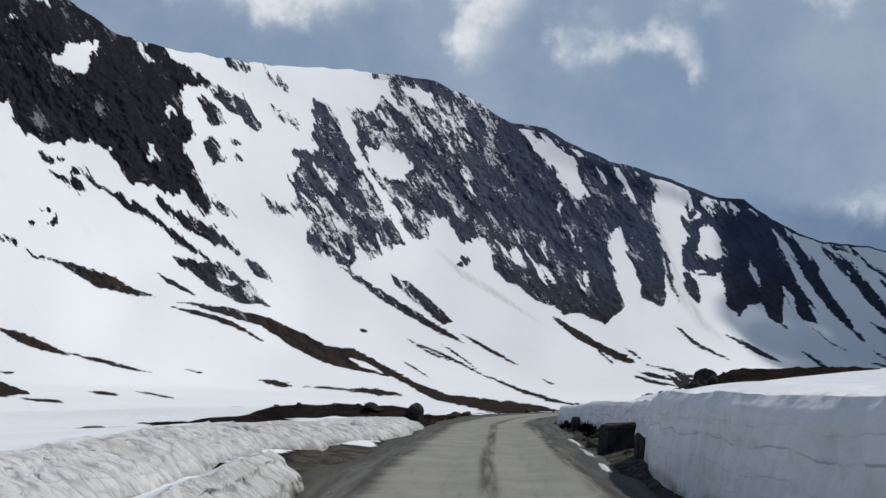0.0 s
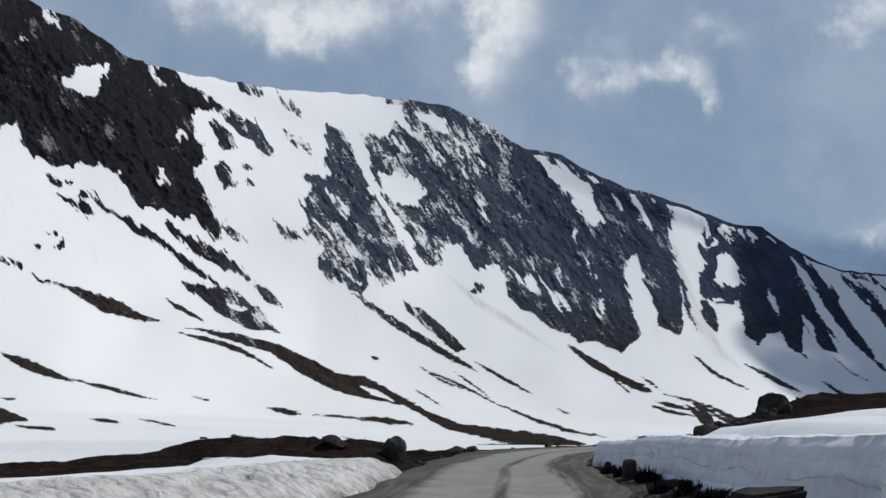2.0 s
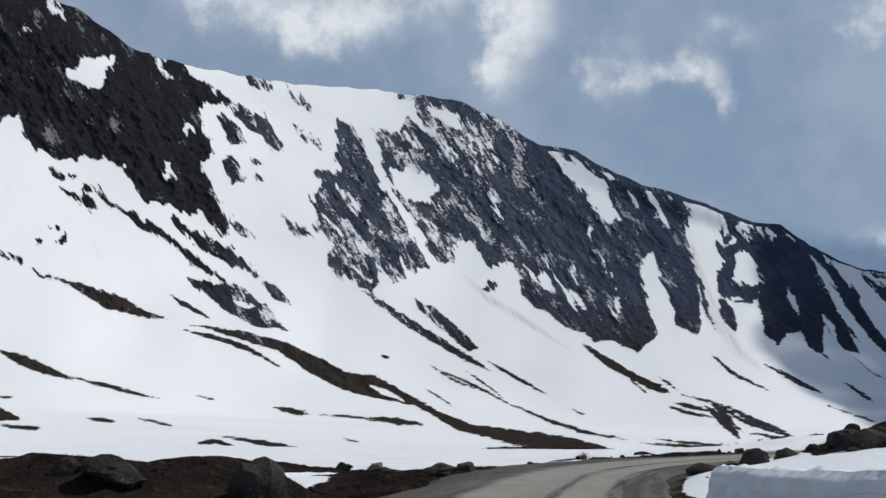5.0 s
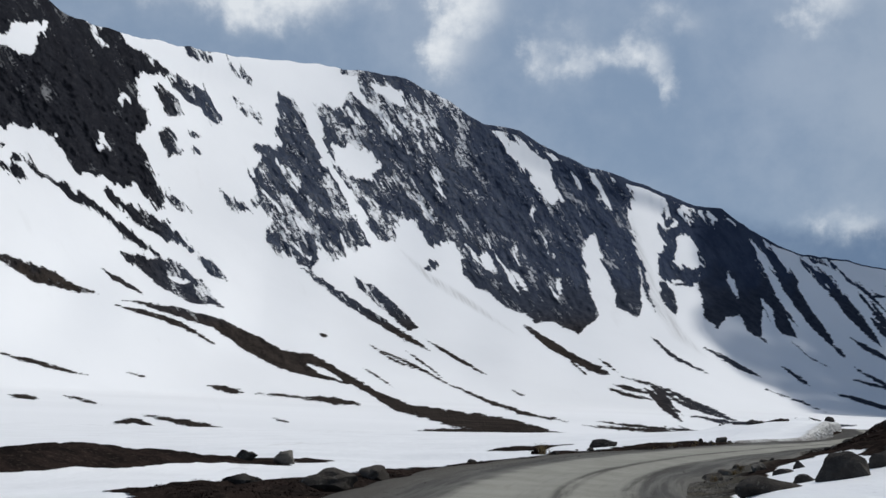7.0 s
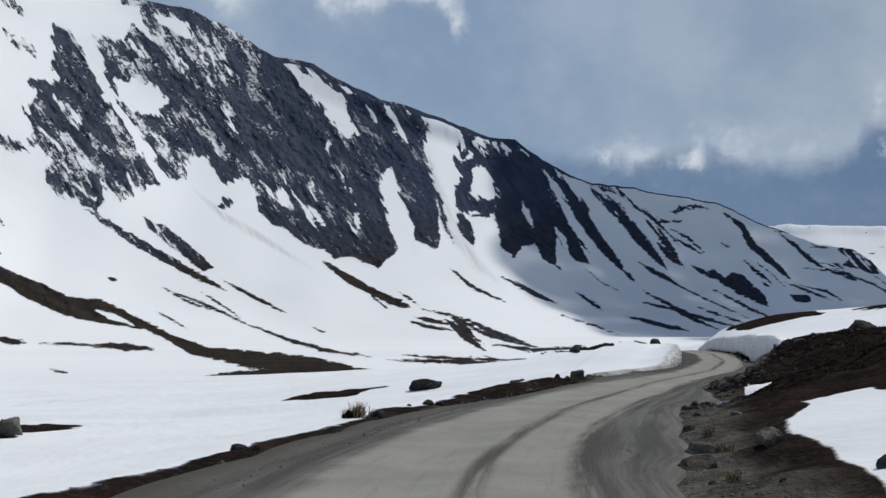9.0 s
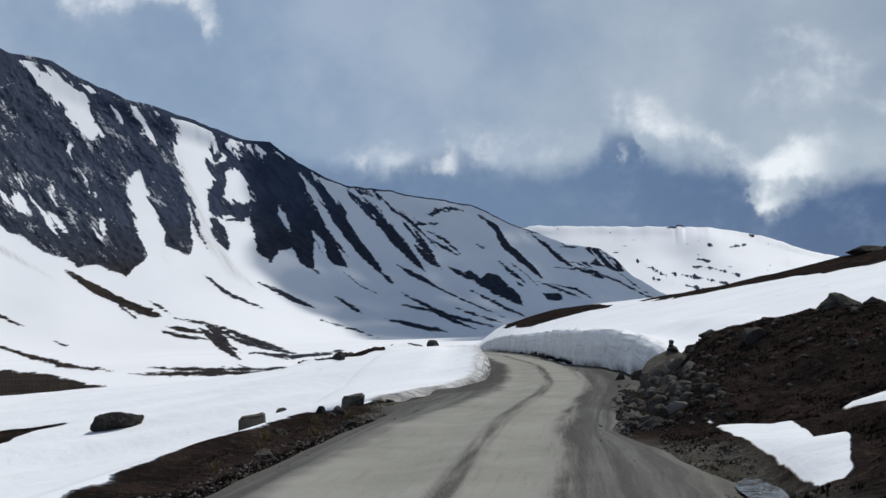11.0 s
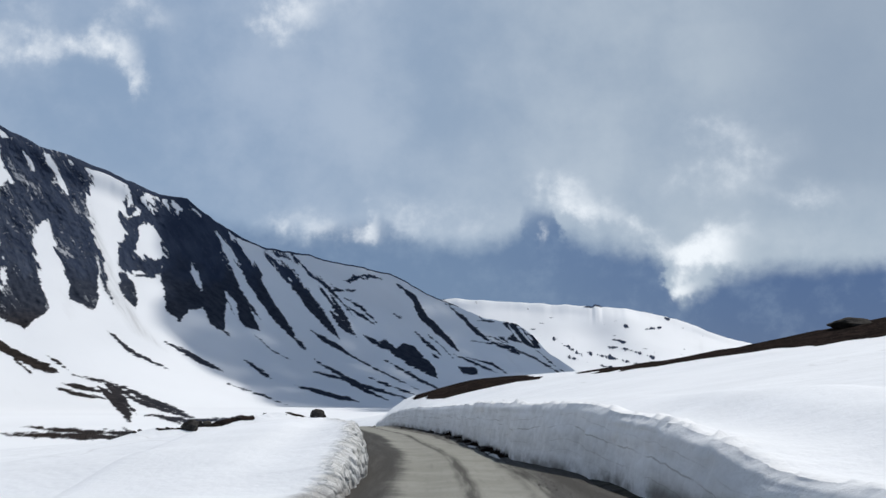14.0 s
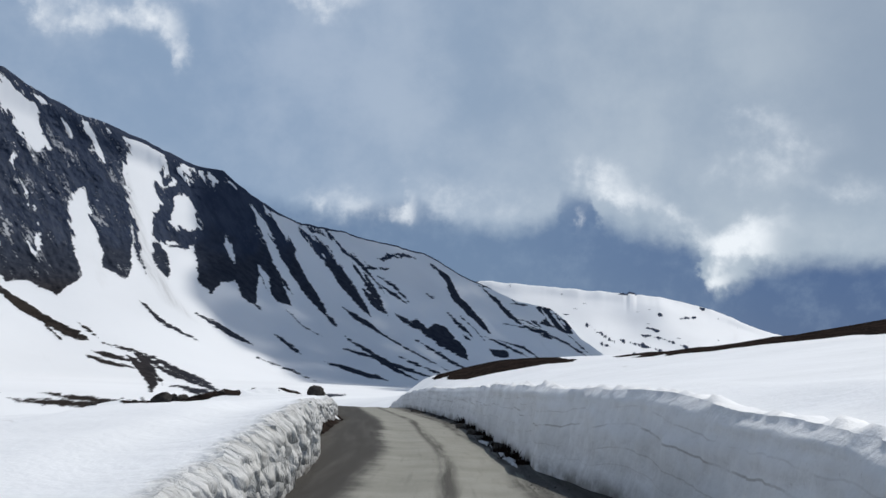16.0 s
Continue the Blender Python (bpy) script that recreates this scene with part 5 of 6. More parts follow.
def bank(name, s0, s1, side, foot, crest, top, label, fluted=0.0, tip0=3.0, tip1=3.0, seed=1, curl=2.0, hollow=0.0, deep=5.5, crumble=0.20):
    """A cut snow bank along the road. foot(s) and crest(s): distance of the wall's foot and upper edge from the road's middle; top(s): its height."""
    s = np.arange(s0, s1 + 0.01, 0.11)
    prof = np.concatenate([np.linspace(0, 1, 26), 1 + np.linspace(0.03, 1, 16)])
    S, K = np.meshgrid(s, prof, indexing="ij")
    wall, roof = np.clip(K, 0, 1), np.clip(K - 1, 0, 1)
    ends = np.clip(np.minimum((S - s0) / tip0, (s1 - S) / tip1), 0, 1)
    round_end = np.sqrt(np.clip(1 - (1 - ends) ** 2, 0, 1))
    H = top(S) * (0.35 + 0.65 * round_end) + (fbm(S * 0.35, 0 * S, 4, seed) - 0.5) * 0.13
    shift = (fbm(S * 0.22, 0 * S, 3, seed + 7) - 0.5) * 0.3 + (1 - round_end) * curl
    F, C = foot(S) + shift, np.maximum(crest(S), foot(S) + 0.05) + shift
    layer = fbm(S * 0.12, wall * H * 4.5, 4, seed + 13) - 0.5
    flute = fbm(S * 2.6 + 0.6 * wall, wall * H * 1.8, 4, seed + 19, 0.6) - 0.5
    ledge = fbm(S * 0.25, wall * H * 7.0, 3, seed + 41) - 0.5
    scallop = fbm(S * 0.9, wall * H * 2.2, 3, seed + 29) - 0.5
    out = F + (C - F) * wall ** 1.3 - 0.10 * layer * (0.3 + wall) + np.clip(H / 0.7, 0.1, 1) * ((0.16 + fluted) * flute + 0.10 * scallop + 0.035 * ledge) * np.sin(np.pi * np.clip(wall, 0.05, 1)) + hollow * np.exp(-((wall - 0.72) / 0.14) ** 2) + deep * roof ** 1.2
    brow = step(wall, 0.88, 1.0)
    out = out + brow * (0.12 + 0.16 * (fbm(S * 1.4, wall * 3, 3, seed + 61) - 0.5) + 0.22 * (fbm(S * 4.2, wall * 9, 4, seed + 67, 0.7) - 0.5)) * step(roof, 0.5, 0.0)
    lip = 0.03 * brow
    under = ground_height(S, side * out)
    sag = (fbm(S * 0.9, out * 0.9, 3, seed + 23) - 0.5) * 0.10
    lumpy_lip = crumble * (fbm(S * 3.6, roof * 22, 4, seed + 51, 0.65) - 0.5) * step(roof, 0.22, 0.0) * np.clip(H / 0.8, 0.1, 1)
    z_roof = H + 0.02 + lumpy_lip + (under + 0.05 - H) * step(roof, 0.0, 0.85) + sag * (1 - roof) - 0.2 * step(roof, 0.9, 1.0) + lip * (1 - roof)
    base = land(S, 0 * S)
    steepness = np.clip((C - F) / 1.5, 0, 1)
    z_wall = H * (wall ** 0.8 * (1 - steepness) + (1 - (1 - wall) ** 2.4) * steepness)
    z_wall = z_wall + steepness * 0.42 * (flute + scallop) * np.sin(np.pi * wall)
    Z = np.where(K <= 1.0, base - 0.12 * (1 - wall) + z_wall + lip, base + z_roof)
    Z = base + under - 0.05 + (Z - base - under + 0.05) * round_end ** 0.7
    x, y = road_xy(S, side * out)
    thing = new(name)
    thing.matrix_world = Matrix.Translation((float(x.mean()), float(y.mean()), 0.0))
    tagged(thing, label, "snow bank")
    face, hgt, drop = step(roof, 0.12, 0.0), Z - base, base + H - Z
    for piece, cols in (("cut_wall", slice(0, 26)), ("snow_top", slice(25, None))):
        fields = [f[:, cols] if side > 0 else f[:, cols][:, ::-1] for f in (x - x.mean(), y - y.mean(), Z, face, hgt, drop)]
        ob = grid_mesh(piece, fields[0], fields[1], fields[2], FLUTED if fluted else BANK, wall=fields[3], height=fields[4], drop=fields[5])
        ob.parent = thing
        tagged(ob, "grey pitted wall of cut snow" if piece == "cut_wall" else "smooth white snow surface")
    return thing


def table(*pairs):
    return lambda s: np.interp(s, [p[0] for p in pairs], [p[1] for p in pairs])


bank("snow_bank", -40, 54.8, -1, table((-40, 4.0), (10, 4.2), (20, 4.6), (28, 5.1), (33, 4.2), (37, 3.5), (44, 2.85), (50, 2.75), (54.8, 2.8)),
     table((-40, 5.0), (10, 5.3), (20, 5.8), (28, 6.3), (33, 5.5), (37, 4.9), (44, 4.3), (50, 3.9), (54.8, 3.5)), table((-40, 0.85), (15, 0.82), (23, 0.88), (27, 0.80), (34, 0.70), (44, 0.63), (50, 0.52), (54.8, 0.43)),
     "low weathered snow bank with fluted melting edge beside the road", fluted=0.34, tip1=2.5, seed=3, hollow=0.22)
bank("snow_bank", -40, 19.6, -1, table((-40, 2.7), (10, 2.8), (19.6, 2.75)), table((-40, 3.1), (19.6, 3.15)), table((-40, 0.5), (12, 0.55), (19.6, 0.64)),
     "low icy ledge at the foot of a melting snow bank", fluted=0.30, tip1=0.7, seed=15, curl=0.5, hollow=0.1, deep=2.2)
bank("snow_bank", -40, 64.3, 1, table((-40, 3.2), (20, 3.25), (28, 3.85), (29.0, 4.0), (30.0, 4.7), (35, 4.9), (44, 4.9), (56, 4.2), (64.3, 3.3)), table((-40, 3.4), (20, 3.45), (28, 4.05), (29.0, 4.2), (30.0, 4.9), (35, 5.1), (44, 5.1), (56, 4.4), (64.3, 3.5)),
     table((-40, 1.75), (20, 1.7), (29, 1.66), (35, 1.50), (41, 1.36), (49, 1.37), (53, 1.30), (58, 1.12), (64.3, 0.92)), "tall ploughed snow bank with thin dirty layers", tip1=1.2, seed=5, crumble=0.26)
bank("snow_bank", 124.0, 232, -1, table((124, 3.9), (125.3, 3.0), (127.8, 2.25), (133, 1.85), (140, 1.9), (146, 2.15), (152, 2.55), (165, 3.3), (232, 3.4)), table((124, 4.2), (128, 2.5), (133, 2.05), (140, 2.08), (146, 2.35), (152, 2.75), (165, 3.5), (232, 3.6)),
     table((124, 0.10), (128, 0.14), (132, 0.22), (134.7, 0.55), (138.8, 0.86), (146, 1.15), (152, 1.12), (165, 0.95), (200, 0.75), (232, 0.4)), "rounded snow bank with a pitted icy wall", fluted=0.26, tip0=2.0, seed=9, curl=0.2)
bank("snow_bank", 123.6, 236, 1, table((123.6, 4.9), (127, 4.35), (128.4, 4.1), (131, 3.7), (134, 3.35), (138, 3.2), (142, 2.75), (146.5, 2.15), (152, 2.05), (160, 2.3), (236, 2.6)), table((123.6, 5.2), (127, 4.65), (128.4, 4.4), (131, 3.95), (134, 3.55), (138, 3.4), (142, 2.95), (146.5, 2.35), (152, 2.25), (160, 2.45), (236, 2.75)),
     table((123.6, 0.62), (127.6, 0.66), (128.8, 0.74), (130.2, 1.0), (132.5, 1.25), (136.5, 1.42), (140, 1.58), (150, 1.7), (160, 1.7), (195, 1.5), (236, 0.9)), "high smooth snow bank cut by the plough, with grey layers", tip0=0.9, seed=12, curl=0.5, crumble=0.36)

# ---- boulders and stones ----
boulder(-1.37, 58.1, (0.9, 0.85, 0.85), 2, "big dark rounded boulder at the end of a heath mound", sink=0.08)
boulder(-3.4, 58.0, (1.0, 0.8, 0.35), 12, "dark boulder half buried in the heath mound")
boulder(0.72, 79.0, (1.35, 0.95, 0.42), 4, "dark rounded boulder at the road edge", turn=15, sink=0.05)
boulder(1.72, 80.5, (0.9, 0.6, 0.28), 33, "low dark boulder at the road edge", turn=50)
boulder(-4.9, 124.8, (1.3, 1.1, 0.8), 6, "grey boulder lying in the snow", PALE)
boulder(-7.2, 125.2, (1.4, 1.0, 0.6), 26, "low dark boulder in the snow")
boulder(15.2, 131.4, (1.95, 1.2, 0.55), 8, "flat dark boulder lying alone in the snow", turn=20)
boulder(8.65, 74.95, (1.25, 0.7, 0.36), 14, "long flat dark boulder sunk in old snow", None, 15, 0.1)
boulder(9.8, 76.6, (0.5, 0.42, 0.26), 54, "small dark boulder in old snow", sink=0.1)
boulder(10.15, 75.5, (0.95, 0.85, 0.62), 17, "dark boulder standing in old snow", sink=0.14)
boulder(11.4, 76.5, (0.8, 0.6, 0.42), 55, "dark boulder standing in old snow", sink=0.14)
boulder(10.95, 81.2, (0.6, 0.4, 0.24), 16, "flat dark boulder at the edge of old snow", None, 25, 0.14)
boulder(11.6, 82.2, (0.35, 0.3, 0.24), 56, "small dark boulder in old snow", sink=0.06)
boulder(13.1, 74.7, (1.5, 1.1, 0.75), 10, "dark boulder at the foot of the moraine", turn=20, sink=0.2)
boulder(16.8, 78.0, (1.7, 1.3, 0.95), 11, "dark pointed boulder on the moraine crest", sink=0.3)
boulder(15.6, 77.6, (0.9, 0.8, 0.5), 53, "dark boulder on the moraine crest", sink=0.12)
boulder(10.2, 84.8, (0.75, 0.5, 0.28), 51, "brown-grey boulder on the muddy verge", sink=0.1)
boulder(10.9, 86.2, (0.6, 0.45, 0.25), 52, "brown-grey boulder on the muddy verge", sink=0.08)
boulder(11.6, 85.4, (0.8, 0.4, 0.28), 15, "pale slab of rock on the gravel verge", PALE, 70)
boulder(19.0, 84.8, (1.8, 1.4, 1.15), 38, "dark rounded boulder on the moraine crest", sink=0.05)
boulder(13.9, 79.0, (1.2, 1.0, 0.6), 39, "dark boulder low on the moraine crest", sink=0.1)
boulder(18.7, 82.6, (1.5, 1.3, 0.85), 18, "dark boulder on the moraine crest")
boulder(26.2, 97.2, (1.9, 1.4, 0.8), 19, "dark boulder on the moraine crest", sink=0.2)
boulder(18.6, 80.2, (0.9, 0.8, 0.5), 20, "dark boulder on the moraine crest")
boulder(23.8, 95.1, (1.1, 1.0, 0.8), 21, "dark boulder on the moraine crest", sink=0.1)
boulder(27.5, 109.2, (1.5, 1.2, 0.55), 44, "dark boulder on the moraine crest", turn=40, sink=0.2)
boulder(29.6, 110.4, (1.1, 0.9, 0.55), 45, "dark boulder on the moraine crest", turn=100, sink=0.16)
boulder(25.6, 111.2, (0.45, 0.4, 0.18), 46, "dark boulder on the moraine crest", turn=10, sink=0.15)
boulder(49.5, 184.7, (1.15, 0.9, 0.72), 22, "dark boulder sticking out of the snow bank")
boulder(39.4, 180.3, (1.3, 0.9, 0.62), 27, "dark block of rock on a bare heath ridge")
boulder(93.4, 177.6, (4.0, 2.6, 0.75), 23, "low dark boulder on the skyline of the hill", sink=0.0)
boulder(29.1, 120.9, (0.4, 0.35, 0.36), 25, "brownish block beside the end of the snow bank", STONE)


boulder(-1.06, 79.5, (0.85, 0.6, 0.26), 71, "low dark boulder bedded in the roadside heather", sink=0.06)
boulder(17.95, 115.7, (0.46, 0.36, 0.24), 72, "dark boulder in the heather at the road edge", sink=0.06)
boulder(18.45, 116.5, (0.34, 0.28, 0.2), 73, "dark boulder in the heather at the road edge", sink=0.04)
boulder(17.3, 114.2, (0.26, 0.22, 0.2), 74, "dark boulder in the heather at the road edge", sink=0.03)
boulder(21.4, 120.9, (0.3, 0.24, 0.2), 76, "dark boulder at the edge of the snow", sink=0.03)
boulder(19.5, 125.7, (0.36, 0.26, 0.2), 77, "small dark boulder sticking out of the snow", sink=0.05)


def marker_stone(x, y, size, seed, turn, mat=None, label="squared grey kerb stone standing at the road edge"):
    """A squared kerb stone set upright along the road's edge."""
    bm = bmesh.new()
    bmesh.ops.create_cube(bm, size=1.0)
    bmesh.ops.scale(bm, vec=size, verts=bm.verts)
    bmesh.ops.bevel(bm, geom=bm.edges[:], offset=0.05, segments=2, affect="EDGES")
    bmesh.ops.subdivide_edges(bm, edges=bm.edges[:], cuts=2, use_grid_fill=True)
    off = Vector((seed * 3.1, seed * 1.7, 0))
    for v in bm.verts:
        v.co += 0.05 * Vector((noise.noise(v.co * 3 + off), noise.noise(v.co * 3 - off), noise.noise(v.co * 3 + off * 2)))
        v.co.z += size[2] / 2 - 0.2
        v.co.x += 0.12 * v.co.z
    ob = new("marker_stone", mesh_of(bm, "marker_stone", mat or STONE))
    ob.matrix_world = pose(x, y, ground_at(x, y), 4, -5, turn)
    tagged(ob, label, "marker stone", "kerb stones along the road")


marker_stone(19.55, 118.7, (0.58, 0.34, 0.52), 1, -28)
marker_stone(16.95, 119.2, (0.66, 0.42, 0.80), 2, -20)


marker_stone(4.75, 32.1, (0.95, 0.5, 0.95), 3, 30, DARK, "dark squared kerb stone half under the snow bank")
marker_stone(4.72, 28.3, (0.16, 0.36, 0.80), 4, 10, STONE, "thin grey kerb slab leaning against the snow bank")
marker_stone(5.7, 50.3, (0.34, 0.3, 0.78), 5, 25, DARK, "dark pointed kerb stone at the foot of the snow bank")
marker_stone(29.3, 120.1, (0.42, 0.34, 0.58), 6, -35, DARK, "dark squared kerb stone at the end of the snow bank")


def cairn(x, y):
    """A small stack of stones on a smooth leaning boulder."""
    base = new("cairn")
    base.matrix_world = pose(x, y, ground_at(x, y) - 0.30, 0, 0, 25)
    tagged(base, "small cairn of stacked stones on a moraine boulder", "cairn")
    bm = rock_bm((1.6, 1.15, 0.98), 75, 4, 7, 0.10, 0.55)
    for v in bm.verts:
        v.co.x += 0.55 * max(v.co.z, 0.0) - 0.3
    part("boulder", bm, STONE, base, "large smooth leaning grey boulder")
    high = max(bm_top(base), key=lambda c: c.z)
    spot = Vector((high.x, high.y, high.z - 0.02))
    for i, (w, deep, h, tilt) in enumerate(((0.40, 0.28, 0.12, 14), (0.20, 0.17, 0.10, -6), (0.13, 0.12, 0.09, 0))):
        bm = rock_bm((w, deep, h), 85 + i, 3, 9, 0.16)
        bmesh.ops.rotate(bm, verts=bm.verts, matrix=Matrix.Rotation(radians(tilt), 3, "Y"))
        bmesh.ops.translate(bm, verts=bm.verts, vec=spot)
        part("stone", bm, STONE, base)
        spot = spot + Vector((-0.05 if i == 0 else 0.01, 0, h * 0.9))


def bm_top(thing):
    return [v.co for child in thing.children for v in child.data.vertices]


cairn(26.52, 114.52)


def moraine_block(s, d, size, seed, label, mat, turn, sink=0.42):
    """A stone bedded in the moraine at s along and d right of the road."""
    x, y = (float(c) for c in road_xy(s, d))
    return boulder(x, y, size, seed, label, mat, turn, sink * size[2], group="moraine boulders")


for s, d, size, seed, tone, turn in ((121.9, 4.35, (0.50, 0.42, 0.46), 301, 1, 20), (118.7, 3.35, (0.85, 0.5, 0.36), 302, 0, 70), (115.3, 3.95, (0.34, 0.3, 0.3), 303, 2, 15), (116.2, 3.6, (0.62, 0.42, 0.34), 304, 1, 120), (119.5, 3.05, (0.42, 0.36, 0.26), 305, 1, 40),
                                     (117.8, 3.2, (0.40, 0.3, 0.22), 306, 2, 80), (120.7, 3.8, (0.5, 0.45, 0.34), 307, 0, 10), (119.9, 4.3, (0.6, 0.45, 0.24), 308, 0, 95), (113.4, 3.6, (0.24, 0.22, 0.22), 309, 2, 0), (113.7, 3.25, (0.72, 0.55, 0.42), 310, 1, 55),
                                     (111.8, 3.2, (0.55, 0.42, 0.34), 311, 1, 25), (113.9, 2.65, (0.36, 0.28, 0.2), 312, 2, 100), (113.6, 2.35, (0.34, 0.3, 0.22), 313, 1, 60), (111.0, 3.0, (0.62, 0.5, 0.36), 314, 0, 140), (112.5, 2.42, (0.40, 0.28, 0.18), 315, 2, 75), (122.6, 3.7, (0.7, 0.6, 0.55), 316, 0, 35),
                                     (118.2, 4.6, (0.5, 0.45, 0.18), 317, 0, 160), (115.0, 5.2, (0.6, 0.5, 0.35), 318, 0, 20), (116.6, 2.85, (0.5, 0.36, 0.3), 319, 1, 130), (121.2, 3.1, (0.46, 0.4, 0.3), 320, 1, 5), (114.6, 3.0, (0.5, 0.4, 0.3), 321, 0, 65), (117.4, 3.9, (0.7, 0.4, 0.3), 322, 1, 110)):
    moraine_block(s, d, size, seed, ("dark boulder bedded among moraine heather", "grey-brown boulder bedded in the moraine slope", "pale grey boulder bedded in the moraine slope")[tone], (DARK, STONE, PALE)[tone], turn)

more = random.Random(61)
for i in range(44):
    s, d, k = more.uniform(110.2, 121.0), more.uniform(2.4, 4.2), more.uniform(0.24, 0.52)
    tone = more.choice((0, 1, 1, 1, 2))
    moraine_block(s, d, (k, k * more.uniform(0.65, 0.9), k * more.uniform(0.4, 0.65)), 340 + i, ("dark boulder bedded among moraine heather", "grey-brown boulder bedded in the moraine slope", "pale grey boulder bedded in the moraine slope")[tone], (DARK, STONE, PALE)[tone], more.uniform(0, 180))

STONE_MESHES = [mesh_of(rock_bm((1, 0.85, 0.5), 200 + i, 3, 9, 0.2, 0.5), "stone", (DARK, STONE, PALE)[i // 4]) for i in range(12)]


def scatter(count, s0, s1, d0, d1, small, large, label, group, seed, want=None):
    rnd = random.Random(seed)
    for _ in range(count):
        s, d = rnd.uniform(s0, s1), rnd.uniform(d0, d1)
        if want and not want(s, d):
            continue
        k = small + (large - small) * rnd.random() ** 2.2
        x, y = (float(c) for c in road_xy(s, d))
        ob = new("stone", STONE_MESHES[rnd.randrange(5) if "dark" in label else rnd.choice((1, 2, 3, 4, 4, 5, 5, 6, 6, 7, 7, 8, 9))])
        z = float(ground_height(np.array([s]), np.array([d]))[0])
        ob.matrix_world = pose(x, y, z - 0.12 * k, rnd.uniform(-12, 12), rnd.uniform(-12, 12), rnd.uniform(0, 360)) @ Matrix.Diagonal((k, k, k * rnd.uniform(0.7, 1.2), 1))
        tagged(ob, label, "stone", group)


scatter(84, 110.5, 123.5, 2.25, 4.2, 0.13, 0.36, "angular grey stone on the moraine slope", "moraine stones", 1)
scatter(28, 110, 125, 4.0, 12, 0.10, 0.30, "angular grey stone half sunk in heath", "moraine stones", 2)
scatter(44, 24, 60, 3.2, 4.6, 0.15, 0.6, "dark angular stone at the foot of the snow bank", "stones under the bank", 3)
scatter(16, 62, 98, 3.0, 4.6, 0.1, 0.35, "grey stone on the gravel verge", "verge stones", 4)
scatter(26, 84, 124, -3.9, -2.9, 0.10, 0.42, "small dark stone on the road verge", "verge stones", 5)
scatter(18, 56, 66, -12, -3.0, 0.15, 0.5, "dark stone on the heath mound", "mound stones", 6)
scatter(32, 152, 204, 1.7, 2.15, 0.35, 0.85, "dark stone fallen at the foot of the snow bank", "stones under the bank", 7)
scatter(18, 99, 109, 3.0, 3.9, 0.08, 0.3, "small grey stone at the edge of the verge", "verge stones", 11)
scatter(22, 73, 90, 7.6, 14, 0.3, 0.9, "dark stone on the moraine crest", "moraine stones", 8)
scatter(60, 183, 196, -16, -5, 0.3, 0.9, "dark stone on a bare heath ridge in the snow", "mound stones", 9, lambda s, d: 0.3 < s - 199.3 - 0.97 * d < 2.2)


def snow_patch(s, d, long, wide, seed, label="thin dirty remnant of old snow on the verge"):
    """A low lens of old snow lying along the road."""
    rings, spokes = 7, 36
    rows = []
    for k in range(rings + 1):
        f = k / rings
        row = []
        for i in range(spokes):
            a = 2 * math.pi * i / spokes
            r = f * (1 + 0.45 * noise.fractal(Vector((math.cos(a) * 1.3, math.sin(a) * 1.3, seed * 3.7)), 0.8, 2.0, 4))
            row.append((s + long / 2 * r * math.cos(a), d + wide / 2 * r * math.sin(a), f))
        rows.append(row)
    flat = [p for row in rows for p in row]
    x, y = road_xy(np.array([p[0] for p in flat]), np.array([p[1] for p in flat]))
    sd = np.array(flat)[:, :2].T
    z = np.where(np.abs(sd[1]) < 3.3, land(*sd) + 0.05, ground_height(*sd))
    bm = bmesh.new()
    vs = [bm.verts.new((float(x[i]), float(y[i]), float(z[i]) + 0.07 * (1 - flat[i][2] ** 3) - 0.02)) for i in range(len(flat))]
    for k in range(rings):
        for i in range(spokes):
            j = (i + 1) % spokes
            bm.faces.new((vs[k * spokes + i], vs[(k + 1) * spokes + i], vs[(k + 1) * spokes + j], vs[k * spokes + j]) if k else (vs[i], vs[spokes + i], vs[spokes + j]))
    bmesh.ops.recalc_face_normals(bm, faces=bm.faces)
    tagged(new("snow_patch", mesh_of(bm, "snow_patch", OLD_SNOW)), label, "snow patch", "old snow along the road")


for i, (s, d, long, wide) in enumerate(((26, 2.75, 5.0, 0.30), (32.5, 2.85, 5.5, 0.26), (40, 2.95, 5.0, 0.3), (150.6, 1.85, 5.5, 0.22), (157, 1.85, 5.0, 0.25))):
    snow_patch(s, d, long, wide, i + 1)


def heather_clump(s, d, size, seed):
    """A dark spiky bush of dead heather."""
    rnd = random.Random(seed)
    bm = bmesh.new()
    for _ in range(150):
        a, lean, h = rnd.uniform(0, 6.28), rnd.uniform(0.0, 0.9), size * rnd.uniform(0.45, 1.15)
        r = size * 0.6 * math.sqrt(rnd.random())
        bx, by, w = r * math.cos(rnd.uniform(0, 6.28)), r * math.sin(rnd.uniform(0, 6.28)), size * rnd.uniform(0.03, 0.08)
        c, q = math.cos(a), math.sin(a)
        h *= 1 - 0.5 * r / size
        v = [bm.verts.new((bx + c * lean * h * f - q * w * g, by + q * lean * h * f + c * w * g, h * f - 0.04)) for f, g in ((0, -1), (0, 1), (0.6, -0.8), (0.6, 0.8), (1, 0))]
        bm.faces.new((v[0], v[1], v[3], v[2]))
        bm.faces.new((v[2], v[3], v[4]))
    ob = new("heather_clump", mesh_of(bm, "heather_clump", HEATH, False))
    x, y = (float(c) for c in road_xy(s, d))
    ob.matrix_world = Matrix.Translation((x, y, float(ground_height(np.array([s]), np.array([d]))[0])))
    tagged(ob, "dark spiky clump of dead heather beside the road", "heather", "heather clumps along the road")


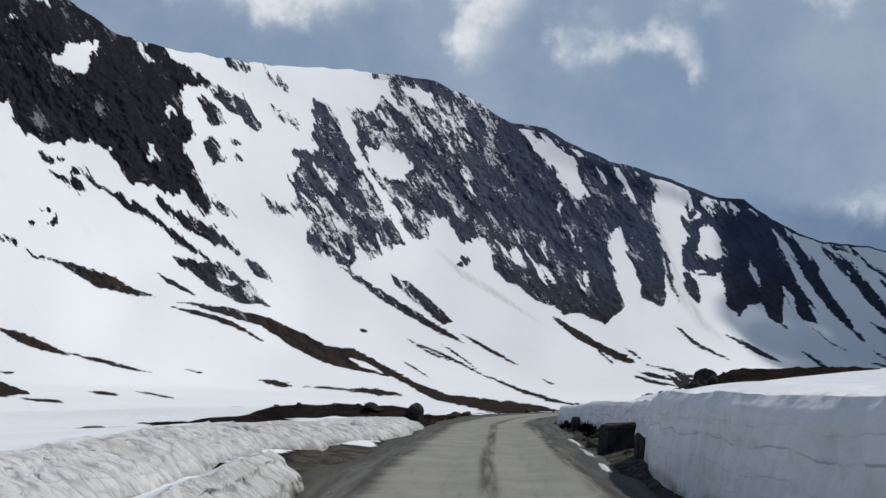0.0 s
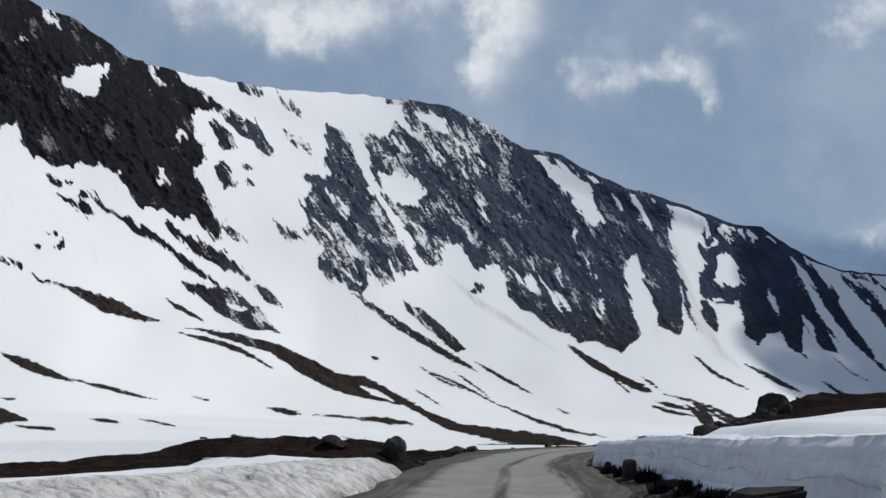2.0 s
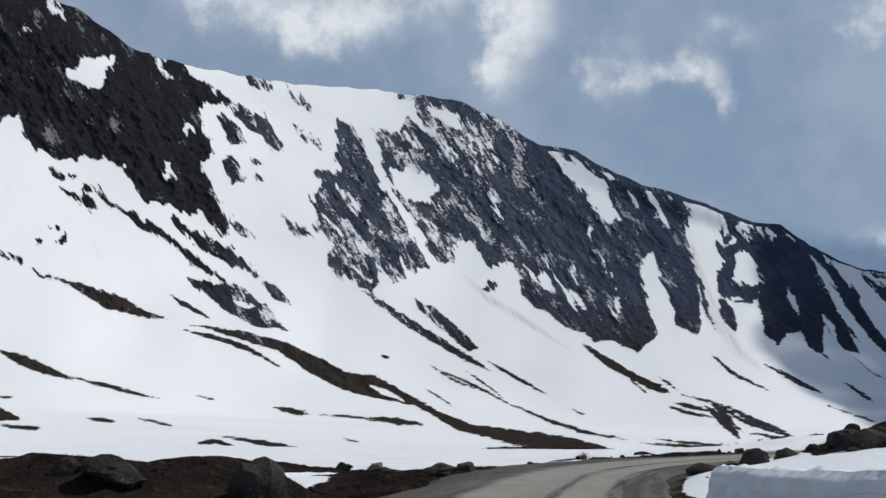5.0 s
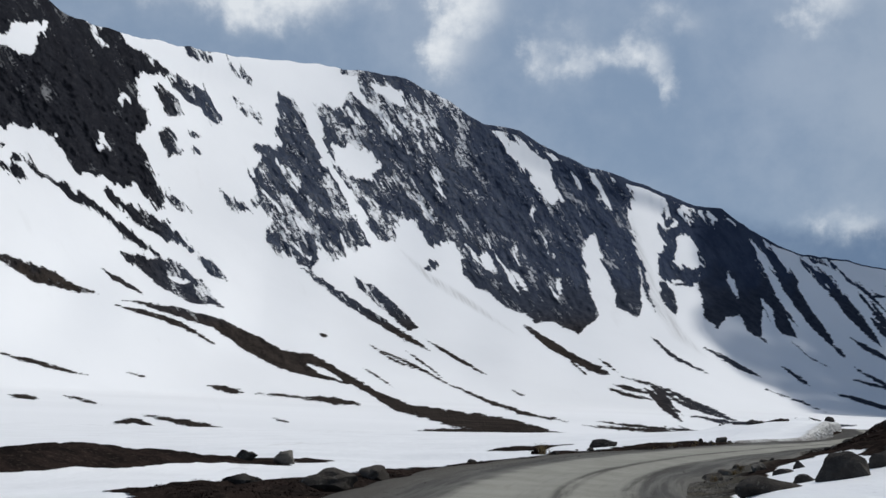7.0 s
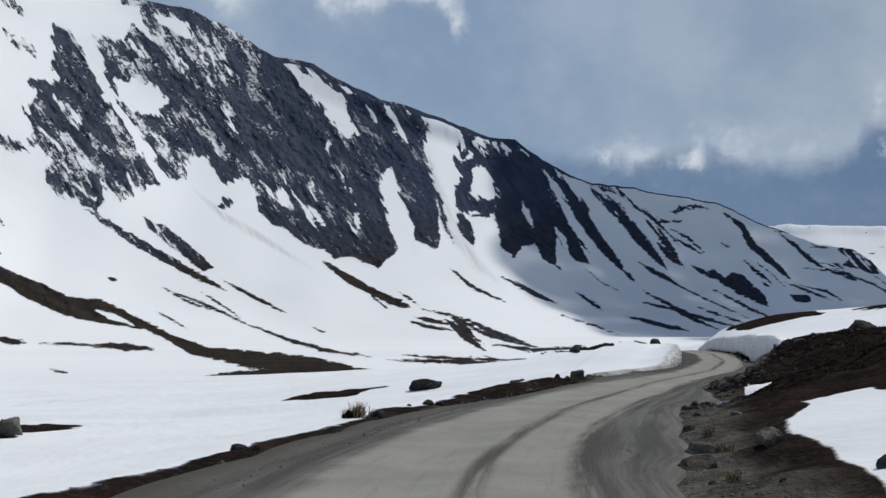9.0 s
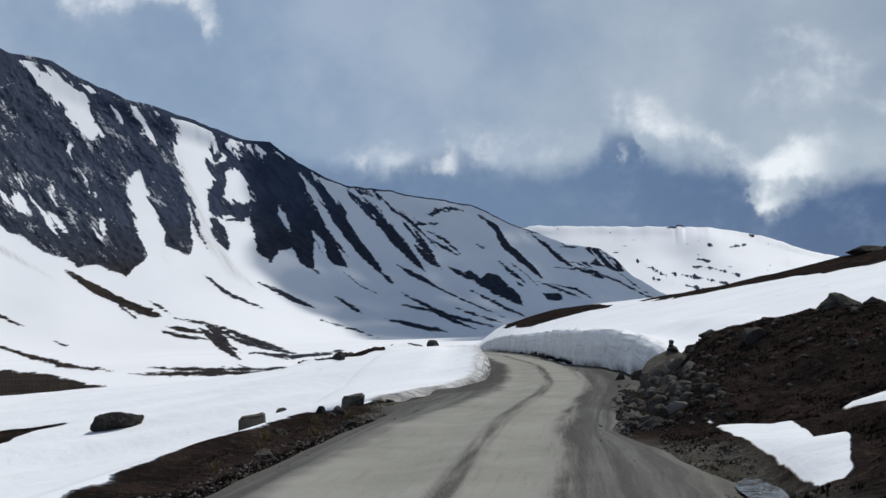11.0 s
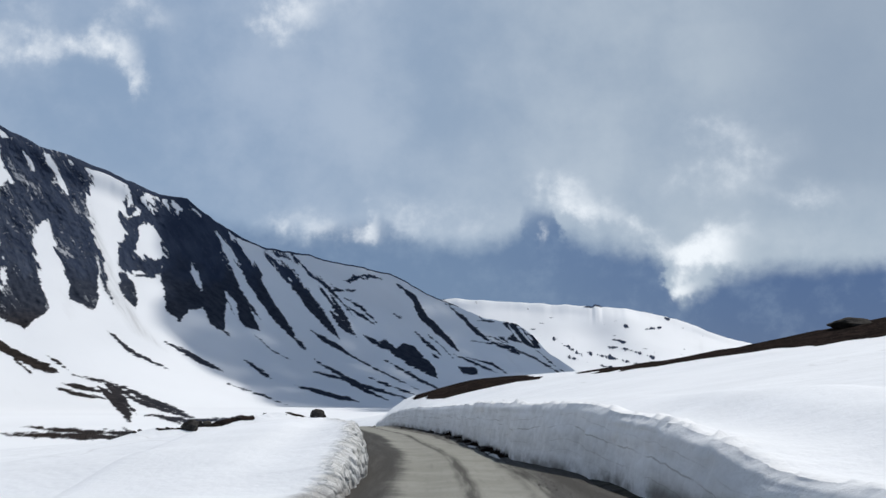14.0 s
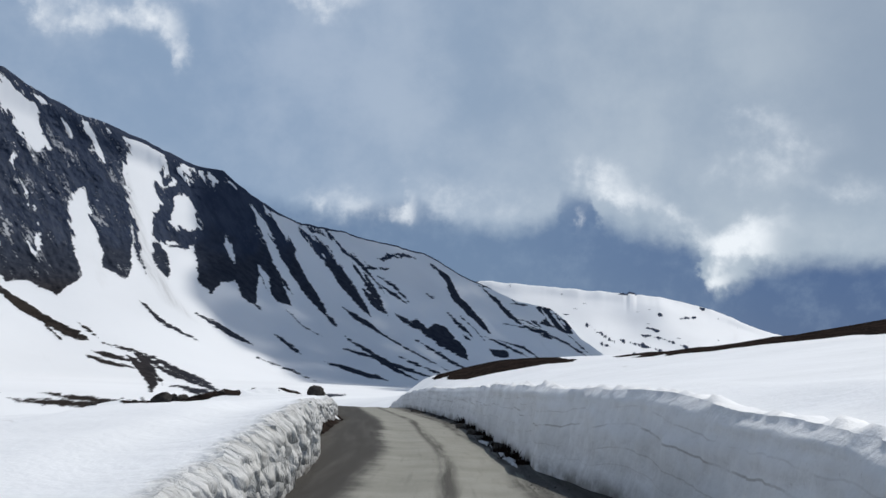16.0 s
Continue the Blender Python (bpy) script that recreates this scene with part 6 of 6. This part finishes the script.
for i, (s, d, size) in enumerate(((33.5, 3.9, 0.42), (36, 4.2, 0.4), (40, 4.2, 0.5), (44, 4.4, 0.5), (46, 4.0, 0.4), (49.5, 4.1, 0.5), (53, 3.7, 0.4), (56, 3.5, 0.34), (148.5, 2.0, 0.34), (150.4, 1.95, 0.40), (153, 1.95, 0.42), (155.5, 1.95, 0.34), (159, 2.1, 0.42), (163, 2.2, 0.4), (168, 2.2, 0.45), (175, 2.3, 0.5), (96, -4.2, 0.3))):
    heather_clump(s, d, size, 400 + i)


def cloud():
    """A heavy cloud high over the end of the valley, which keeps the farther slope in shade."""
    bm = bmesh.new()
    rnd = random.Random(4)
    for j in range(15):
        reach = max(0, 3 - j)
        for i in range(-reach, 16):
            m = Matrix.Translation((-540 + 66 * i + rnd.uniform(-5, 5), -460 + 66 * j + rnd.uniform(-8, 8), rnd.uniform(-20, 40))) @ Matrix.Diagonal((rnd.uniform(52, 64), rnd.uniform(58, 72), rnd.uniform(30, 60), 1))
            bmesh.ops.create_icosphere(bm, subdivisions=2, radius=1.0, matrix=m)
    ob = new("cloud", mesh_of(bm, "cloud", VAPOUR))
    ob.matrix_world = Matrix.Translation(Vector((776, 1490, 0)) + bearing(SUN_BEARING, SUN_HEIGHT) * 2300) @ pose(0, 0, 0, 0, 0, 31.5)
    tagged(ob, "heavy grey cloud shading the far mountainside", "cloud", kind="structure")


cloud()

# ---- small growth and gravel ----


def bits(name, places, make, mat, label, category):
    """Many small pieces in one mesh: make(rnd, k) gives corner offsets and faces."""
    rnd, verts, faces = random.Random(17), [], []
    for x, y, z, k in places:
        vs, fs = make(rnd, k)
        n = len(verts)
        verts += [(x + a, y + b, z + c) for a, b, c in vs]
        faces += [tuple(n + i for i in f) for f in fs]
    me = bpy.data.meshes.new(name)
    me.from_pydata(verts, [], faces)
    me.materials.append(mat)
    return tagged(new(name, me), label, category, kind="stuff")


def sprig(rnd, k):
    vs, fs = [], []
    for _ in range(7):
        a, lean, h, w = rnd.uniform(0, 6.28), rnd.uniform(0.2, 1.1), k * rnd.uniform(0.6, 1.2), k * rnd.uniform(0.15, 0.4)
        bx, by = rnd.uniform(-k, k) * 0.7, rnd.uniform(-k, k) * 0.7
        c, s = math.cos(a), math.sin(a)
        i = len(vs)
        vs += [(bx - s * w, by + c * w, -0.03), (bx + s * w, by - c * w, -0.03), (bx + c * lean * h, by + s * lean * h, h)]
        fs.append((i, i + 1, i + 2))
    return vs, fs


def chip(rnd, k):
    vs = [(rnd.uniform(0.5, 1) * k * x, rnd.uniform(0.5, 1) * k * y, rnd.uniform(0.35, 0.8) * k * z) for x, y, z in ((1, 0, 0), (0, 1, 0), (-1, 0, 0), (0, -1, 0), (0.2, 0.1, 1))]
    return vs, [(0, 1, 4), (1, 2, 4), (2, 3, 4), (3, 0, 4)]


def pebble(rnd, k):
    """A blunt stone of two rings and a cap."""
    vs = [(0.0, 0.0, 0.75 * k)]
    for wide, up in ((0.62, 0.62), (1.0, 0.22), (0.85, -0.25)):
        for i in range(6):
            a, r = 1.047 * i + rnd.uniform(-0.25, 0.25), k * wide * rnd.uniform(0.75, 1.15)
            vs.append((r * math.cos(a), 0.8 * r * math.sin(a), k * (up + rnd.uniform(-0.08, 0.08))))
    fs = [(0, 1 + i, 1 + (i + 1) % 6) for i in range(6)]
    for ring in (1, 7):
        fs += [(ring + i, ring + 6 + i, ring + 6 + (i + 1) % 6, ring + (i + 1) % 6) for i in range(6)]
    return vs, fs


def sow(count, areas, keep, small, large, seed):
    """Random places on the land: areas are (s0, s1, d0, d1, share)."""
    rng = np.random.default_rng(seed)
    out = []
    for s0, s1, d0, d1, share in areas:
        n = int(count * share)
        s, d = rng.uniform(s0, s1, n), rng.uniform(d0, d1, n)
        ok = keep(s, d)
        s, d = s[ok], d[ok]
        x, y = road_xy(s, d)
        z = np.where(np.abs(d) < 2.7, land(s, d) + 0.05, ground_height(s, d))
        k = small + (large - small) * rng.random(len(s)) ** 2
        out += list(zip(x.tolist(), y.tolist(), z.tolist(), k.tolist()))
    return out


bits("heather", sow(60000, ((100, 124, 3.0, 10, 0.9), (54, 72, -16, -3, 0.22), (66, 80, -11, -2.8, 0.14), (78, 128, -5, -2.8, 0.14), (102, 116, -3.0, -2.3, 0.03), (22, 62, 3, 4.6, 0.1)), lambda s, d: bare_ground(s, d) > 0.55, 0.010, 0.032, 5), sprig, HEATH,
     "dark dead heather and crowberry matting the bare ground", "heather")
bits("rubble", sow(420, ((110.0, 123.5, 2.35, 4.4, 1.0), (110.5, 123.5, 4.4, 7.5, 0.3)), lambda s, d: d > 2.2, 0.03, 0.10, 9), pebble, STONE,
     "small angular rubble between the moraine stones", "rubble")
bits("gravel", sow(15000, ((20, 62, 2.3, 3.5, 0.15), (62, 108, 2.4, 4.0, 0.34), (108, 128, 2.1, 2.6, 0.06), (60, 128, -3.3, -2.0, 0.3), (128, 180, 1.7, 2.4, 0.08), (16, 58, -3.0, -2.0, 0.07)), lambda s, d: (np.abs(d) < 2.6) | (bare_ground(s, d) > 0.5), 0.012, 0.05, 6), chip, CHIPS,
     "loose grey gravel chips along the road verge", "gravel")


def grass_tuft(s, d, size, seed):
    rnd = random.Random(seed)
    bm = bmesh.new()
    for _ in range(70):
        a, lean, h = rnd.uniform(0, 6.28), rnd.uniform(0.1, 1.0), size * rnd.uniform(0.5, 1.1)
        bx, by, w = rnd.gauss(0, size * 0.25), rnd.gauss(0, size * 0.25), size * 0.02
        c, q = math.cos(a), math.sin(a)
        v = [bm.verts.new((bx + c * lean * h * f * f - q * w * g, by + q * lean * h * f * f + c * w * g, h * f - 0.02)) for f, g in ((0, -1), (0, 1), (0.55, -0.8), (0.55, 0.8), (1, 0))]
        bm.faces.new((v[0], v[1], v[3], v[2]))
        bm.faces.new((v[2], v[3], v[4]))
    ob = new("grass_tuft", mesh_of(bm, "grass_tuft", STRAW))
    x, y = (float(c) for c in road_xy(s, d))
    ob.matrix_world = Matrix.Translation((x, y, float(ground_height(np.array([s]), np.array([d]))[0])))
    tagged(ob, "tuft of dry straw-coloured grass on the verge", "grass", "grass tufts on the verge")


grass_tuft(96.0, -4.0, 0.42, 1)
grass_tuft(96.6, -4.2, 0.34, 2)
for i, (s, d) in enumerate(((107, -3.3), (109.5, -3.4), (111, -3.7), (112.4, -3.2), (114, -3.6), (116.5, -3.5), (86.5, 3.5), (88, 3.9), (84, 3.6), (90.5, 3.8), (70, -3.4), (73, -3.1), (112.5, 3.0), (115, 2.8), (118.4, 2.9), (119.5, 3.3), (116.2, 3.3))):
    grass_tuft(s, d, 0.17 + 0.02 * (i % 4), 10 + i)


def puddle():
    rnd = random.Random(8)
    bm = bmesh.new()
    ring = []
    for i in range(40):
        a = 2 * math.pi * i / 40
        r = 1 + 0.28 * noise.noise(Vector((math.cos(a) * 1.7, math.sin(a) * 1.7, 3.0))) + rnd.uniform(-0.04, 0.04)
        x, y = road_xy(103.3 + 1.3 * r * math.cos(a), 3.72 + 0.20 * r * math.sin(a))
        ring.append(bm.verts.new((float(x), float(y), -0.075)))
    bm.faces.new(ring)
    tagged(new("puddle", mesh_of(bm, "puddle", WATER)), "shallow meltwater puddle beside the gravel road", "puddle", kind="structure")


puddle()
